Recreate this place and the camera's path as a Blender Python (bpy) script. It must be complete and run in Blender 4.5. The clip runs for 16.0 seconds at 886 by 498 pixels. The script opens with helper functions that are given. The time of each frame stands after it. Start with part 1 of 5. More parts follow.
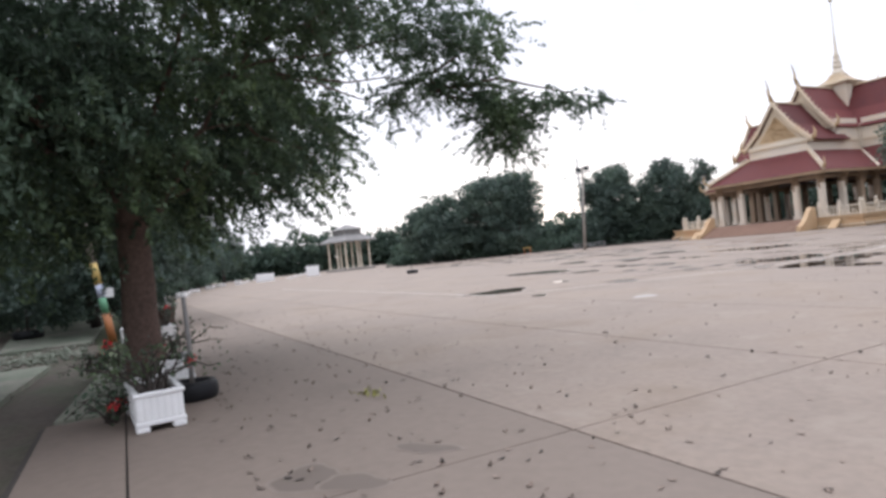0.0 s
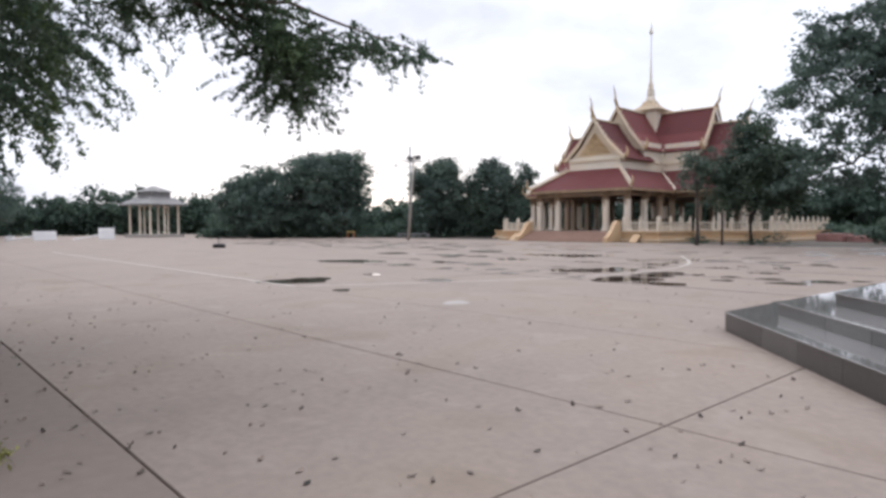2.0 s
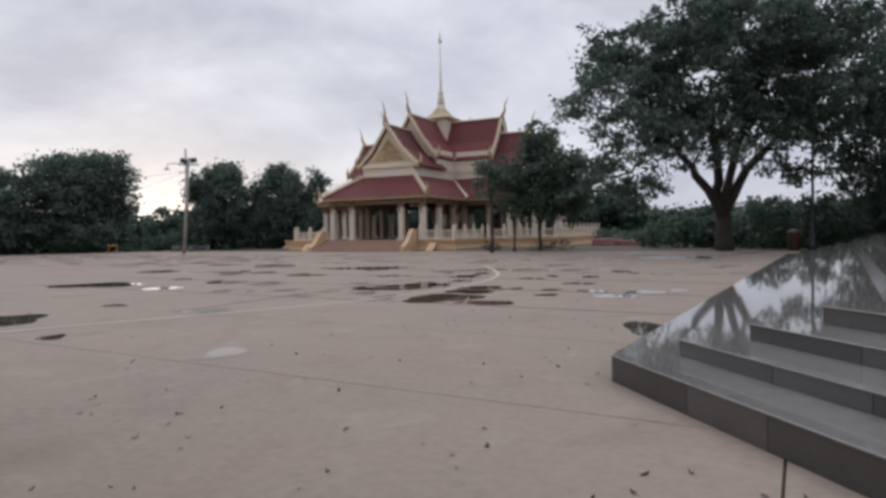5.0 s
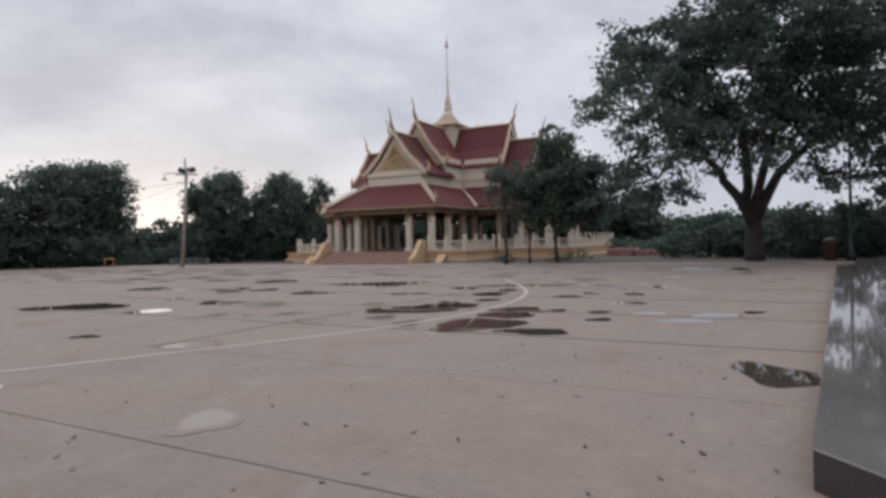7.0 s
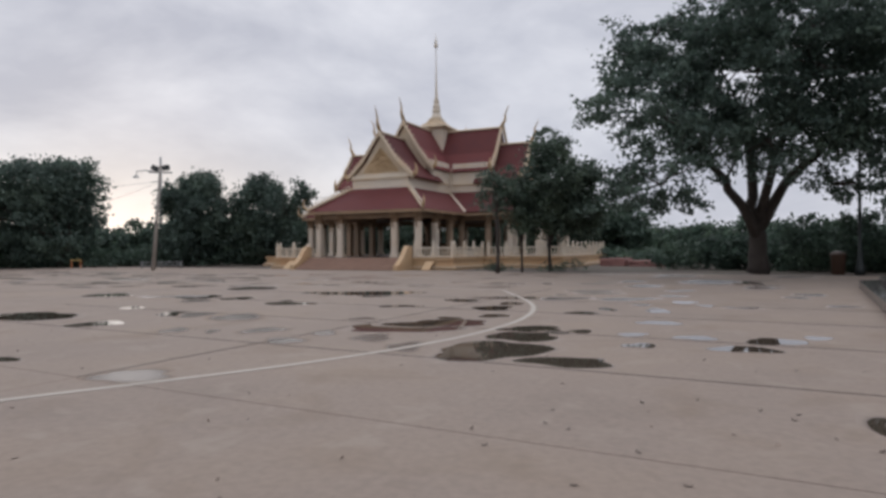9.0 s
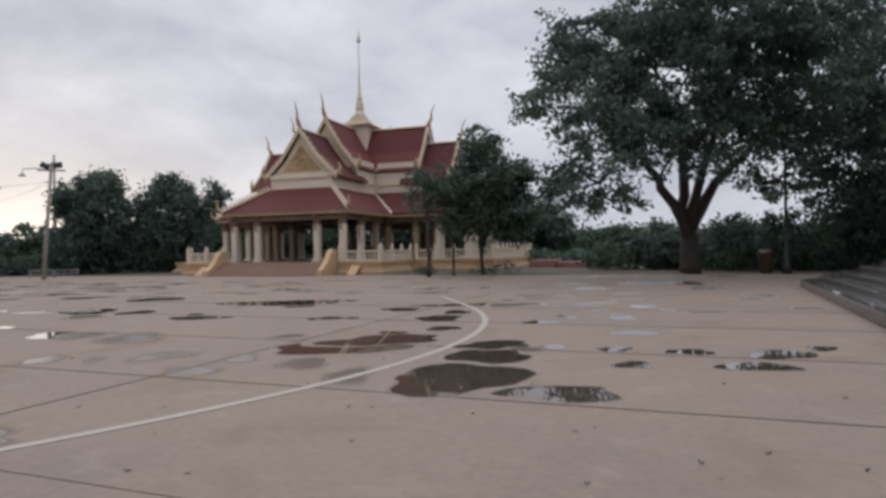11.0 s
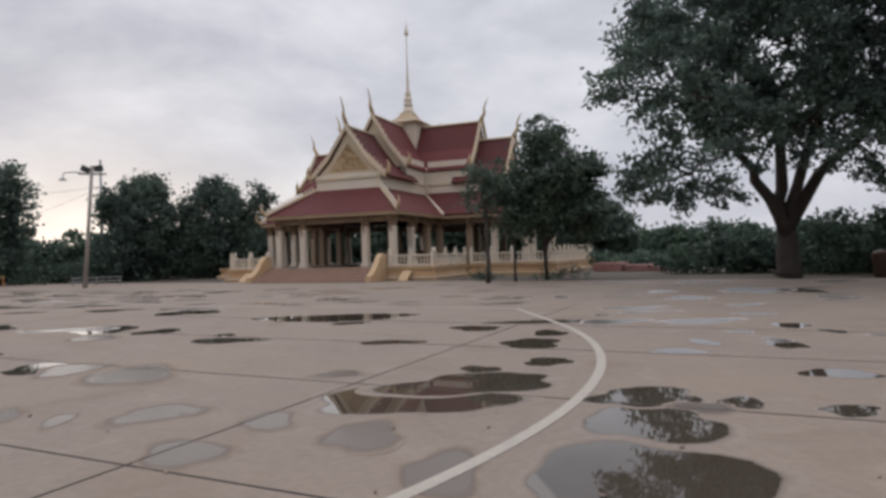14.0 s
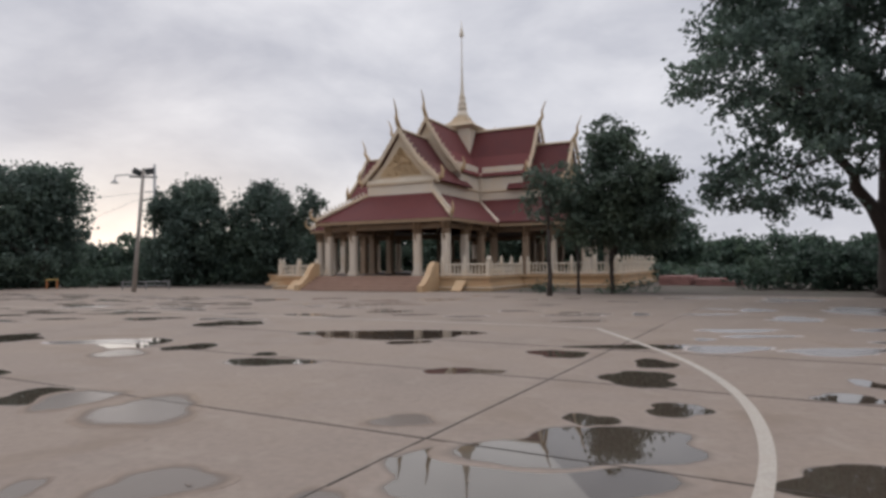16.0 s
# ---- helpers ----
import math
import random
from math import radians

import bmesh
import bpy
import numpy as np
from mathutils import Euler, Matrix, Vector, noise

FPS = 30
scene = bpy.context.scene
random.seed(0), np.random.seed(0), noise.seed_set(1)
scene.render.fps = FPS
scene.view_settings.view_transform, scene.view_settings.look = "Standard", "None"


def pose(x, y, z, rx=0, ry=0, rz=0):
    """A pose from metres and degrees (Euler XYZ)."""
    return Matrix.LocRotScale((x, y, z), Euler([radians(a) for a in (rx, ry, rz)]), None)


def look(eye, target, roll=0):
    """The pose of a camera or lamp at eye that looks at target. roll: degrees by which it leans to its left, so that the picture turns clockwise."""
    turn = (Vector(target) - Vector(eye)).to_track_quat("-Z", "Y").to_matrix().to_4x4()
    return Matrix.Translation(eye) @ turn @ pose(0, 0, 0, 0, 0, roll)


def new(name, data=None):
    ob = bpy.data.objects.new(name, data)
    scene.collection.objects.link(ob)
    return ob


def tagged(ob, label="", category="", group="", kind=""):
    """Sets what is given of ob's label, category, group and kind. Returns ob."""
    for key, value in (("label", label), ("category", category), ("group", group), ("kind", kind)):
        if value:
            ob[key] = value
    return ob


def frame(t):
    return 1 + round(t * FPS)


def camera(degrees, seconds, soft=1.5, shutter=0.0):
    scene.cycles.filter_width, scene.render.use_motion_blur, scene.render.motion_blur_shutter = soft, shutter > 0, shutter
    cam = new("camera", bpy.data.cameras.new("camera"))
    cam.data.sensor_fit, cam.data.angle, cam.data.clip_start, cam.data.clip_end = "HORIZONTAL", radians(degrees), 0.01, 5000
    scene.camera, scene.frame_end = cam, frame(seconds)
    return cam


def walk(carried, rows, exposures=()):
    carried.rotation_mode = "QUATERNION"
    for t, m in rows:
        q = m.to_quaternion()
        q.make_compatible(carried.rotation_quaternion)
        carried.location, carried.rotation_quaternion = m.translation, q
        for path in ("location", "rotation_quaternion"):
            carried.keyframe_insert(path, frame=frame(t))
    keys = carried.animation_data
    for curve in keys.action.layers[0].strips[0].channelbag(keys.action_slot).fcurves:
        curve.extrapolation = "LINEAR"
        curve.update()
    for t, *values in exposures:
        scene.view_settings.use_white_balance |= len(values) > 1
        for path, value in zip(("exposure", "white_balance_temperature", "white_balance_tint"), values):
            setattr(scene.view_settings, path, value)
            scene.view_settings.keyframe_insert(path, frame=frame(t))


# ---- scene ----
cam = camera(69.5, 16.0, soft=3.2)
# seconds, place, turn to the left, pitch, roll
PATH = [
    (0.0, 3.744, -7.945, 1.133, 60.47, 0.15, -6.10),
    (0.5, 3.448, -7.662, 1.135, 61.51, -0.81, -4.84),
    (1.0, 3.139, -7.337, 1.147, 61.99, -1.50, -2.60),
    (1.5, 2.850, -6.975, 1.158, 56.62, -1.65, -1.03),
    (2.0, 2.598, -6.583, 1.173, 45.20, -2.17, -0.21),
    (2.5, 2.330, -6.237, 1.186, 36.32, -2.12, -0.33),
    (3.0, 2.050, -5.920, 1.196, 35.05, -1.99, -1.06),
    (3.5, 1.763, -5.615, 1.192, 32.91, -1.97, -1.51),
    (4.0, 1.512, -5.268, 1.190, 27.02, -1.83, -0.30),
    (6.5, -0.071, -3.469, 1.259, 26.93, -1.24, -1.53),
    (7.0, -0.352, -3.100, 1.275, 26.87, -0.69, -1.42),
    (7.5, -0.616, -2.731, 1.280, 26.92, -0.35, -1.12),
    (8.0, -0.898, -2.334, 1.279, 26.10, -0.22, -0.68),
    (10.5, -2.238, -0.678, 1.262, 22.11, 0.14, -1.37),
    (11.0, -2.460, -0.280, 1.263, 18.11, 0.06, -1.04),
    (11.5, -2.665, 0.105, 1.269, 15.05, 0.15, -0.99),
    (12.0, -2.896, 0.510, 1.279, 14.90, 0.14, -0.84),
    (12.5, -3.153, 0.938, 1.287, 14.84, 0.09, -1.19),
    (13.0, -3.423, 1.363, 1.292, 14.84, 0.23, -1.13),
    (13.5, -3.694, 1.733, 1.290, 15.92, 0.16, -1.30),
    (14.0, -3.951, 2.084, 1.292, 22.10, 0.43, -1.53),
    (14.5, -4.225, 2.432, 1.293, 25.29, 0.77, -1.73),
    (15.0, -4.487, 2.765, 1.300, 29.00, 1.00, -1.73),
    (15.5, -4.770, 3.118, 1.307, 30.07, 1.23, -1.35),
    (16.0, -4.998, 3.494, 1.308, 26.29, 1.31, -0.61),
]
EXPOSURES = [(0.0, 0.84, 6200, 10), (1.0, 0.98, 6120, 10), (1.8, 0.76, 6120, 10), (2.6, 0.23, 6280, 10), (3.5, 0.07, 6250, 10), (7.0, -0.06, 6280, 10), (12.0, -0.07, 6400, 10), (16.0, -0.04, 6480, 10)]
walk(cam, [(t, pose(x, y, z, 0, 0, yaw) @ pose(0, 0, 0, 90 + pitch) @ pose(0, 0, 0, 0, 0, roll)) for t, x, y, z, yaw, pitch, roll in PATH], EXPOSURES)

# ---- world and light: an overcast dusk sky with a pale glow low in the west ----
world = bpy.data.worlds.new("dusk_sky")
scene.world = world
world.use_nodes = True
wt = world.node_tree
wt.nodes.clear()


def wnode(kind, **sets):
    n = wt.nodes.new(kind)
    for k, v in sets.items():
        n.inputs[k].default_value = v
    return n


w_out = wnode("ShaderNodeOutputWorld")
w_bg = wnode("ShaderNodeBackground", Strength=1.15)
w_sky = wt.nodes.new("ShaderNodeTexSky")
w_sky.sky_type = "NISHITA"
w_sky.sun_disc = False
w_sky.sun_elevation = radians(6)
w_sky.sun_rotation = radians(-52)
w_scale = wt.nodes.new("ShaderNodeVectorMath")
w_scale.operation = "SCALE"
w_scale.inputs["Scale"].default_value = 0.06
w_co = wt.nodes.new("ShaderNodeTexCoord")
w_map = wt.nodes.new("ShaderNodeMapping")
w_map.inputs["Scale"].default_value = (1.0, 1.0, 2.1)
w_noise = wnode("ShaderNodeTexNoise", Scale=2.9, Detail=8.0, Roughness=0.56, Distortion=0.25)
w_ramp = wt.nodes.new("ShaderNodeValToRGB")
w_ramp.color_ramp.elements[0].position = 0.39
w_ramp.color_ramp.elements[0].color = (0.495, 0.505, 0.57, 1)
w_ramp.color_ramp.elements[1].position = 0.64
w_ramp.color_ramp.elements[1].color = (0.73, 0.73, 0.775, 1)
w_mix = wt.nodes.new("ShaderNodeMix")
w_mix.data_type = "RGBA"
w_mix.inputs["Factor"].default_value = 0.94
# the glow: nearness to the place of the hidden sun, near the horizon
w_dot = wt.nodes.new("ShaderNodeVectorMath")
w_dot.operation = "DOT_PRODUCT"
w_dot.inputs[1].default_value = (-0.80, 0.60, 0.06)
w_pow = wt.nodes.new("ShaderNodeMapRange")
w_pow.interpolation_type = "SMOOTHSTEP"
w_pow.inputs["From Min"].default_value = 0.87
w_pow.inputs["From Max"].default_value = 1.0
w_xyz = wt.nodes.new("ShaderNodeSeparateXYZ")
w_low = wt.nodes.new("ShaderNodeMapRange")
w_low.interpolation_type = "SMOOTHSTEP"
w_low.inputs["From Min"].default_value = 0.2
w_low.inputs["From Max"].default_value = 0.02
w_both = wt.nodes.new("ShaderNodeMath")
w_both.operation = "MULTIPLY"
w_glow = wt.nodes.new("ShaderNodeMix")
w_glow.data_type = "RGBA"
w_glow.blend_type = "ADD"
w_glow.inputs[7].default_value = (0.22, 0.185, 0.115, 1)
wl = wt.links.new
wl(w_co.outputs["Generated"], w_map.inputs["Vector"])
wl(w_map.outputs["Vector"], w_noise.inputs["Vector"])
wl(w_noise.outputs["Fac"], w_ramp.inputs["Fac"])
wl(w_sky.outputs["Color"], w_scale.inputs[0])
wl(w_scale.outputs["Vector"], w_mix.inputs[6])
wl(w_ramp.outputs["Color"], w_mix.inputs[7])
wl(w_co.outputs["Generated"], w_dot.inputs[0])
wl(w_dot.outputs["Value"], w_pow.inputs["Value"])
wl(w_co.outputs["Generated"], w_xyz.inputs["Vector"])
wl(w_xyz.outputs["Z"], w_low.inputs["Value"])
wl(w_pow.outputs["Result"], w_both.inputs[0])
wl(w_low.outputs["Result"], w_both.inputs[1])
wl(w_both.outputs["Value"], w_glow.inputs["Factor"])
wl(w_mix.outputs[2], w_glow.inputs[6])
# an overcast sky is brighter towards the zenith
w_up = wt.nodes.new("ShaderNodeMapRange")
w_up.interpolation_type = "SMOOTHSTEP"
w_up.inputs["From Min"].default_value = 0.38
w_up.inputs["From Max"].default_value = 0.95
w_up.inputs["To Min"].default_value = 1.0
w_up.inputs["To Max"].default_value = 2.1
w_gain = wt.nodes.new("ShaderNodeVectorMath")
w_gain.operation = "SCALE"
wl(w_xyz.outputs["Z"], w_up.inputs["Value"])
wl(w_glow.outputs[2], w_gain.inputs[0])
wl(w_up.outputs["Result"], w_gain.inputs["Scale"])
wl(w_gain.outputs["Vector"], w_bg.inputs["Color"])
wl(w_bg.outputs["Background"], w_out.inputs["Surface"])

sun = new("sun", bpy.data.lights.new("sun", "SUN"))
sun.data.energy = 0.6
sun.data.angle = radians(80)
sun.data.color = (1.0, 0.94, 0.86)
sun.matrix_world = look((-40, 30, 45), (0, 0, 0))


# ---- materials ----
def material(name, base, rough=0.7, metal=0.0, grain=(30.0, 0.12), blotch=(1.2, 0.18), bump=0.2, tint=None, spec=0.5, random_value=0.0, island=0.0, thin=0.0):
    """A surface with fine grain and large blotches of its colour, a little relief, and a change from piece to piece."""
    m = bpy.data.materials.new(name)
    m.use_nodes = True
    nt = m.node_tree
    b = nt.nodes["Principled BSDF"]
    b.inputs["Roughness"].default_value = rough
    b.inputs["Metallic"].default_value = metal
    b.inputs["Specular IOR Level"].default_value = spec
    ln = nt.links.new
    co = nt.nodes.new("ShaderNodeTexCoord")
    geo = nt.nodes.new("ShaderNodeNewGeometry")
    fine = nt.nodes.new("ShaderNodeTexNoise")
    fine.inputs["Scale"].default_value = grain[0]
    fine.inputs["Detail"].default_value = 4
    big = nt.nodes.new("ShaderNodeTexNoise")
    big.inputs["Scale"].default_value = blotch[0]
    big.inputs["Detail"].default_value = 5
    big.inputs["Roughness"].default_value = 0.6
    ln(geo.outputs["Position"], fine.inputs["Vector"])
    ln(geo.outputs["Position"], big.inputs["Vector"])

    def swing(socket, amount):
        r = nt.nodes.new("ShaderNodeMapRange")
        r.inputs["From Min"].default_value, r.inputs["From Max"].default_value = 0.25, 0.75
        r.inputs["To Min"].default_value, r.inputs["To Max"].default_value = 1 - amount, 1 + amount
        r.clamp = False
        ln(socket, r.inputs["Value"])
        return r.outputs["Result"]

    def times(p, q):
        k = nt.nodes.new("ShaderNodeMath")
        k.operation = "MULTIPLY"
        ln(p, k.inputs[0])
        ln(q, k.inputs[1])
        return k.outputs["Value"]

    value = times(swing(fine.outputs["Fac"], grain[1]), swing(big.outputs["Fac"], blotch[1]))
    if random_value:
        info = nt.nodes.new("ShaderNodeObjectInfo")
        value = times(value, swing(info.outputs["Random"], random_value))
    if island:
        value = times(value, swing(geo.outputs["Random Per Island"], island))
    mix = nt.nodes.new("ShaderNodeMix")
    mix.data_type = "RGBA"
    mix.inputs[6].default_value = (*base, 1)
    mix.inputs[7].default_value = (*(tint or base), 1)
    fac = nt.nodes.new("ShaderNodeMapRange")
    fac.inputs["From Min"].default_value, fac.inputs["From Max"].default_value = 0.45, 0.7
    ln(big.outputs["Fac"], fac.inputs["Value"])
    ln(fac.outputs["Result"], mix.inputs["Factor"])
    sc = nt.nodes.new("ShaderNodeVectorMath")
    sc.operation = "SCALE"
    ln(mix.outputs[2], sc.inputs[0])
    ln(value, sc.inputs["Scale"])
    ln(sc.outputs["Vector"], b.inputs["Base Color"])
    if bump:
        bp = nt.nodes.new("ShaderNodeBump")
        bp.inputs["Strength"].default_value = bump
        bp.inputs["Distance"].default_value = 0.01
        ln(fine.outputs["Fac"], bp.inputs["Height"])
        ln(bp.outputs["Normal"], b.inputs["Normal"])
    if thin:
        # light that comes through a leaf
        tl = nt.nodes.new("ShaderNodeBsdfTranslucent")
        mixed = nt.nodes.new("ShaderNodeMixShader")
        mixed.inputs[0].default_value = thin
        ln(sc.outputs["Vector"], tl.inputs["Color"])
        ln(b.outputs["BSDF"], mixed.inputs[1])
        ln(tl.outputs["BSDF"], mixed.inputs[2])
        ln(mixed.outputs["Shader"], nt.nodes["Material Output"].inputs["Surface"])
    return m


def plain_concrete(name):
    m = material(name, (0.243, 0.195, 0.161), 0.8, grain=(14, 0.1), blotch=(0.42, 0.17), tint=(0.222, 0.175, 0.138), bump=0.05, spec=0.25)
    # pale mineral spots and faint brown stains of their own shape
    nt = m.node_tree
    b = nt.nodes["Principled BSDF"]
    geo = nt.nodes.new("ShaderNodeNewGeometry")
    for scale, lo, hi, most, colour in ((2.3, 0.56, 0.7, 0.45, (0.296, 0.248, 0.204)), (0.9, 0.55, 0.7, 0.5, (0.185, 0.137, 0.100)), (5.5, 0.58, 0.68, 0.3, (0.192, 0.148, 0.118)), (26.0, 0.66, 0.72, 0.3, (0.118, 0.096, 0.081))):
        nz = nt.nodes.new("ShaderNodeTexNoise")
        nz.inputs["Scale"].default_value = scale
        nz.inputs["Detail"].default_value = 6
        nz.inputs["Distortion"].default_value = 0.6
        nt.links.new(geo.outputs["Position"], nz.inputs["Vector"])
        r = nt.nodes.new("ShaderNodeMapRange")
        r.inputs["From Min"].default_value, r.inputs["From Max"].default_value, r.inputs["To Max"].default_value = lo, hi, most
        nt.links.new(nz.outputs["Fac"], r.inputs["Value"])
        mix = nt.nodes.new("ShaderNodeMix")
        mix.data_type = "RGBA"
        mix.inputs[7].default_value = (*colour, 1)
        nt.links.new(b.inputs["Base Color"].links[0].from_socket, mix.inputs[6])
        nt.links.new(r.outputs["Result"], mix.inputs["Factor"])
        nt.links.new(mix.outputs[2], b.inputs["Base Color"])
    return m


def darker_concrete(name):
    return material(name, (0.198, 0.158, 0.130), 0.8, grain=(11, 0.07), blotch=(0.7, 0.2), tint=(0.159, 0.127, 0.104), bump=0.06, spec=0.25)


CONCRETE = plain_concrete("concrete")
# darker, blotchier concrete for the first slab row and the outer strip
CONCRETE_DARKER = darker_concrete("darker_row_concrete")
JOINT = material("joint_dirt", (0.052, 0.044, 0.038), 0.9)
SOIL = material("soil", (0.089, 0.070, 0.056), 0.95, grain=(14, 0.3), blotch=(0.8, 0.3), tint=(0.052, 0.056, 0.033), bump=0.7)
GRASSLAND = material("grassland", (0.07, 0.085, 0.04), 0.95, grain=(6, 0.3), blotch=(0.1, 0.3), bump=0.5)


def wet_material(name, water, damp, flood, gloss=0.025, edge=0.08, darker=False, shine=0.5):
    """The same concrete holding rain: from dry at the rim through a dark damp band to still water, by how deep the hollow is and an uneven edge."""
    m = darker_concrete(name) if darker else plain_concrete(name)
    nt = m.node_tree
    ln = nt.links.new
    b = nt.nodes["Principled BSDF"]
    b.inputs["Specular IOR Level"].default_value = shine
    dry = b.inputs["Base Color"].links[0].from_socket
    at = nt.nodes.new("ShaderNodeAttribute")
    at.attribute_name = "wet"
    geo = nt.nodes.new("ShaderNodeNewGeometry")
    nz = nt.nodes.new("ShaderNodeTexNoise")
    nz.inputs["Scale"].default_value = 3.0
    nz.inputs["Detail"].default_value = 4
    ln(geo.outputs["Position"], nz.inputs["Vector"])
    off = nt.nodes.new("ShaderNodeMapRange")
    off.inputs["To Min"].default_value, off.inputs["To Max"].default_value = -0.3, 0.12
    ln(nz.outputs["Fac"], off.inputs["Value"])
    add = nt.nodes.new("ShaderNodeMath")
    add.operation = "ADD"
    ln(at.outputs["Fac"], add.inputs[0])
    ln(off.outputs["Result"], add.inputs[1])

    def step(lo, hi):
        r = nt.nodes.new("ShaderNodeMapRange")
        r.interpolation_type = "SMOOTHSTEP"
        r.inputs["From Min"].default_value, r.inputs["From Max"].default_value = lo, hi
        ln(add.outputs["Value"], r.inputs["Value"])
        return r.outputs["Result"]

    def blend(a, colour, fac):
        mix = nt.nodes.new("ShaderNodeMix")
        mix.data_type = "RGBA"
        ln(a, mix.inputs[6])
        mix.inputs[7].default_value = (*colour, 1)
        ln(fac, mix.inputs["Factor"])
        return mix.outputs[2]

    moist, deep = step(0.03, 0.3), step(flood, flood + edge)
    ln(blend(blend(dry, damp, moist), water, deep), b.inputs["Base Color"])
    rg = nt.nodes.new("ShaderNodeMapRange")
    rg.inputs["To Min"].default_value, rg.inputs["To Max"].default_value = 0.8, gloss
    ln(deep, rg.inputs["Value"])
    ln(rg.outputs["Result"], b.inputs["Roughness"])
    for link in list(b.inputs["Normal"].links):
        nt.links.remove(link)
    return m


WATER = wet_material("rain_water", (0.063, 0.050, 0.038), (0.141, 0.111, 0.089), 0.18, shine=0.42)
FILM = wet_material("drying_water_film", (0.137, 0.115, 0.099), (0.178, 0.141, 0.115), 0.14, 0.2, 0.4, shine=0.06)
RIPPLED = wet_material("rippled_water", (0.126, 0.107, 0.093), (0.148, 0.118, 0.095), 0.1, 0.22, 0.1, shine=1.0)
RIPPLED.node_tree.nodes["Principled BSDF"].inputs["IOR"].default_value = 2.1
FAINT = wet_material("last_of_a_puddle", (0.222, 0.185, 0.158), (0.222, 0.179, 0.148), 0.1, 0.4, 0.6, shine=0.3)
DAMP = wet_material("damp_concrete", (0.126, 0.099, 0.080), (0.126, 0.099, 0.080), 1.6, darker=True)
LINE = material("road_paint", (0.392, 0.351, 0.300), 0.7, grain=(45, 0.15), blotch=(3.0, 0.18), tint=(0.311, 0.270, 0.226), bump=0.1)
# one granite twice: darker risers, wet treads with the sky's light in their colour
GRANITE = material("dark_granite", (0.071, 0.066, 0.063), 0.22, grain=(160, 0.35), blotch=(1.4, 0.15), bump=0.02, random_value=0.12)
GRANITE_TREAD = material("sky_lit_wet_granite", (0.148, 0.139, 0.132), 0.045, grain=(160, 0.3), blotch=(1.1, 0.2), bump=0.0, spec=0.9)
CREAM = material("cream_paint", (0.58, 0.475, 0.343), 0.7, grain=(35, 0.08), blotch=(0.9, 0.16), tint=(0.51, 0.378, 0.238), bump=0.1)
GOLD = material("gold_ochre_trim", (0.42, 0.29, 0.155), 0.5, grain=(30, 0.15), blotch=(2.0, 0.2), bump=0.2)
OCHRE = material("ochre_plinth_paint", (0.52, 0.36, 0.21), 0.75, grain=(35, 0.1), blotch=(0.9, 0.2), tint=(0.42, 0.26, 0.14), bump=0.12)
WHITE = material("white_wall_paint", (0.66, 0.58, 0.47), 0.7, grain=(30, 0.06), blotch=(0.8, 0.12), tint=(0.59, 0.49, 0.365), bump=0.1)
RED_TILE = material("red_roof_tile", (0.11, 0.026, 0.024), 0.75, grain=(40, 0.15), blotch=(1.0, 0.2), tint=(0.075, 0.019, 0.02), bump=0.15, random_value=0.12, island=0.12, spec=0.3)
PINK_STAIR = material("brown_stair_tile", (0.3, 0.19, 0.14), 0.6, grain=(40, 0.1), blotch=(2.0, 0.15), bump=0.1)
BRACKET = material("dark_gilded_wood", (0.2, 0.125, 0.07), 0.55, grain=(30, 0.2), bump=0.3)
BROWN_PLASTIC = material("brown_plastic", (0.059, 0.030, 0.018), 0.5)
DARK_INSIDE = material("dark_timber", (0.06, 0.035, 0.025), 0.6)
BARK = material("bark", (0.05, 0.04, 0.034), 0.9, grain=(22, 0.35), blotch=(3.0, 0.25), bump=0.9)
BROWN_BARK = material("reddish_bark", (0.11, 0.07, 0.055), 0.9, grain=(22, 0.35), blotch=(3.0, 0.25), bump=0.9)
LEAF = material("dark_leaf", (0.083, 0.120, 0.098), 0.55, grain=(4, 0.2), blotch=(0.5, 0.3), tint=(0.095, 0.131, 0.095), bump=0.0, island=0.18, spec=0.4, thin=0.38)
LEAF_NEAR = material("tamarind_leaf", (0.069, 0.106, 0.069), 0.55, grain=(4, 0.2), blotch=(0.7, 0.3), tint=(0.106, 0.144, 0.056), bump=0.0, island=0.2, spec=0.4, thin=0.38)
LEAF_BUSH = material("bush_leaf", (0.068, 0.104, 0.078), 0.6, grain=(4, 0.25), blotch=(0.4, 0.35), tint=(0.086, 0.120, 0.078), bump=0.0, island=0.2, spec=0.4, thin=0.38)
LEAF_YOUNG = material("young_leaf", (0.085, 0.12, 0.09), 0.55, grain=(4, 0.15), blotch=(0.7, 0.25), tint=(0.1, 0.13, 0.085), bump=0.0, island=0.18, spec=0.4, thin=0.38)
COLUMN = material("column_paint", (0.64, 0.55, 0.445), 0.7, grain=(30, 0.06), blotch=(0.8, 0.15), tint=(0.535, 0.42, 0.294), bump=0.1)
# for the inner columns: the hall's dim inside is put into this darker colour
COLUMN_SHADED = material("shaded_column_paint", (0.3, 0.215, 0.145), 0.65, grain=(30, 0.08), blotch=(0.8, 0.2), tint=(0.24, 0.16, 0.1), bump=0.1)
SPRIG = material("yellow_green_leaf", (0.2, 0.19, 0.05), 0.6, bump=0.0, island=0.3)
EAVE = material("dull_gilded_eave", (0.27, 0.18, 0.105), 0.6, grain=(30, 0.15), bump=0.2)
DEAD_LEAF = material("fallen_leaf", (0.115, 0.086, 0.067), 0.8, grain=(30, 0.3), bump=0.0, island=0.5)
PLASTIC = material("white_plastic", (0.78, 0.77, 0.76), 0.4, grain=(40, 0.03), blotch=(4.0, 0.07), bump=0.03)
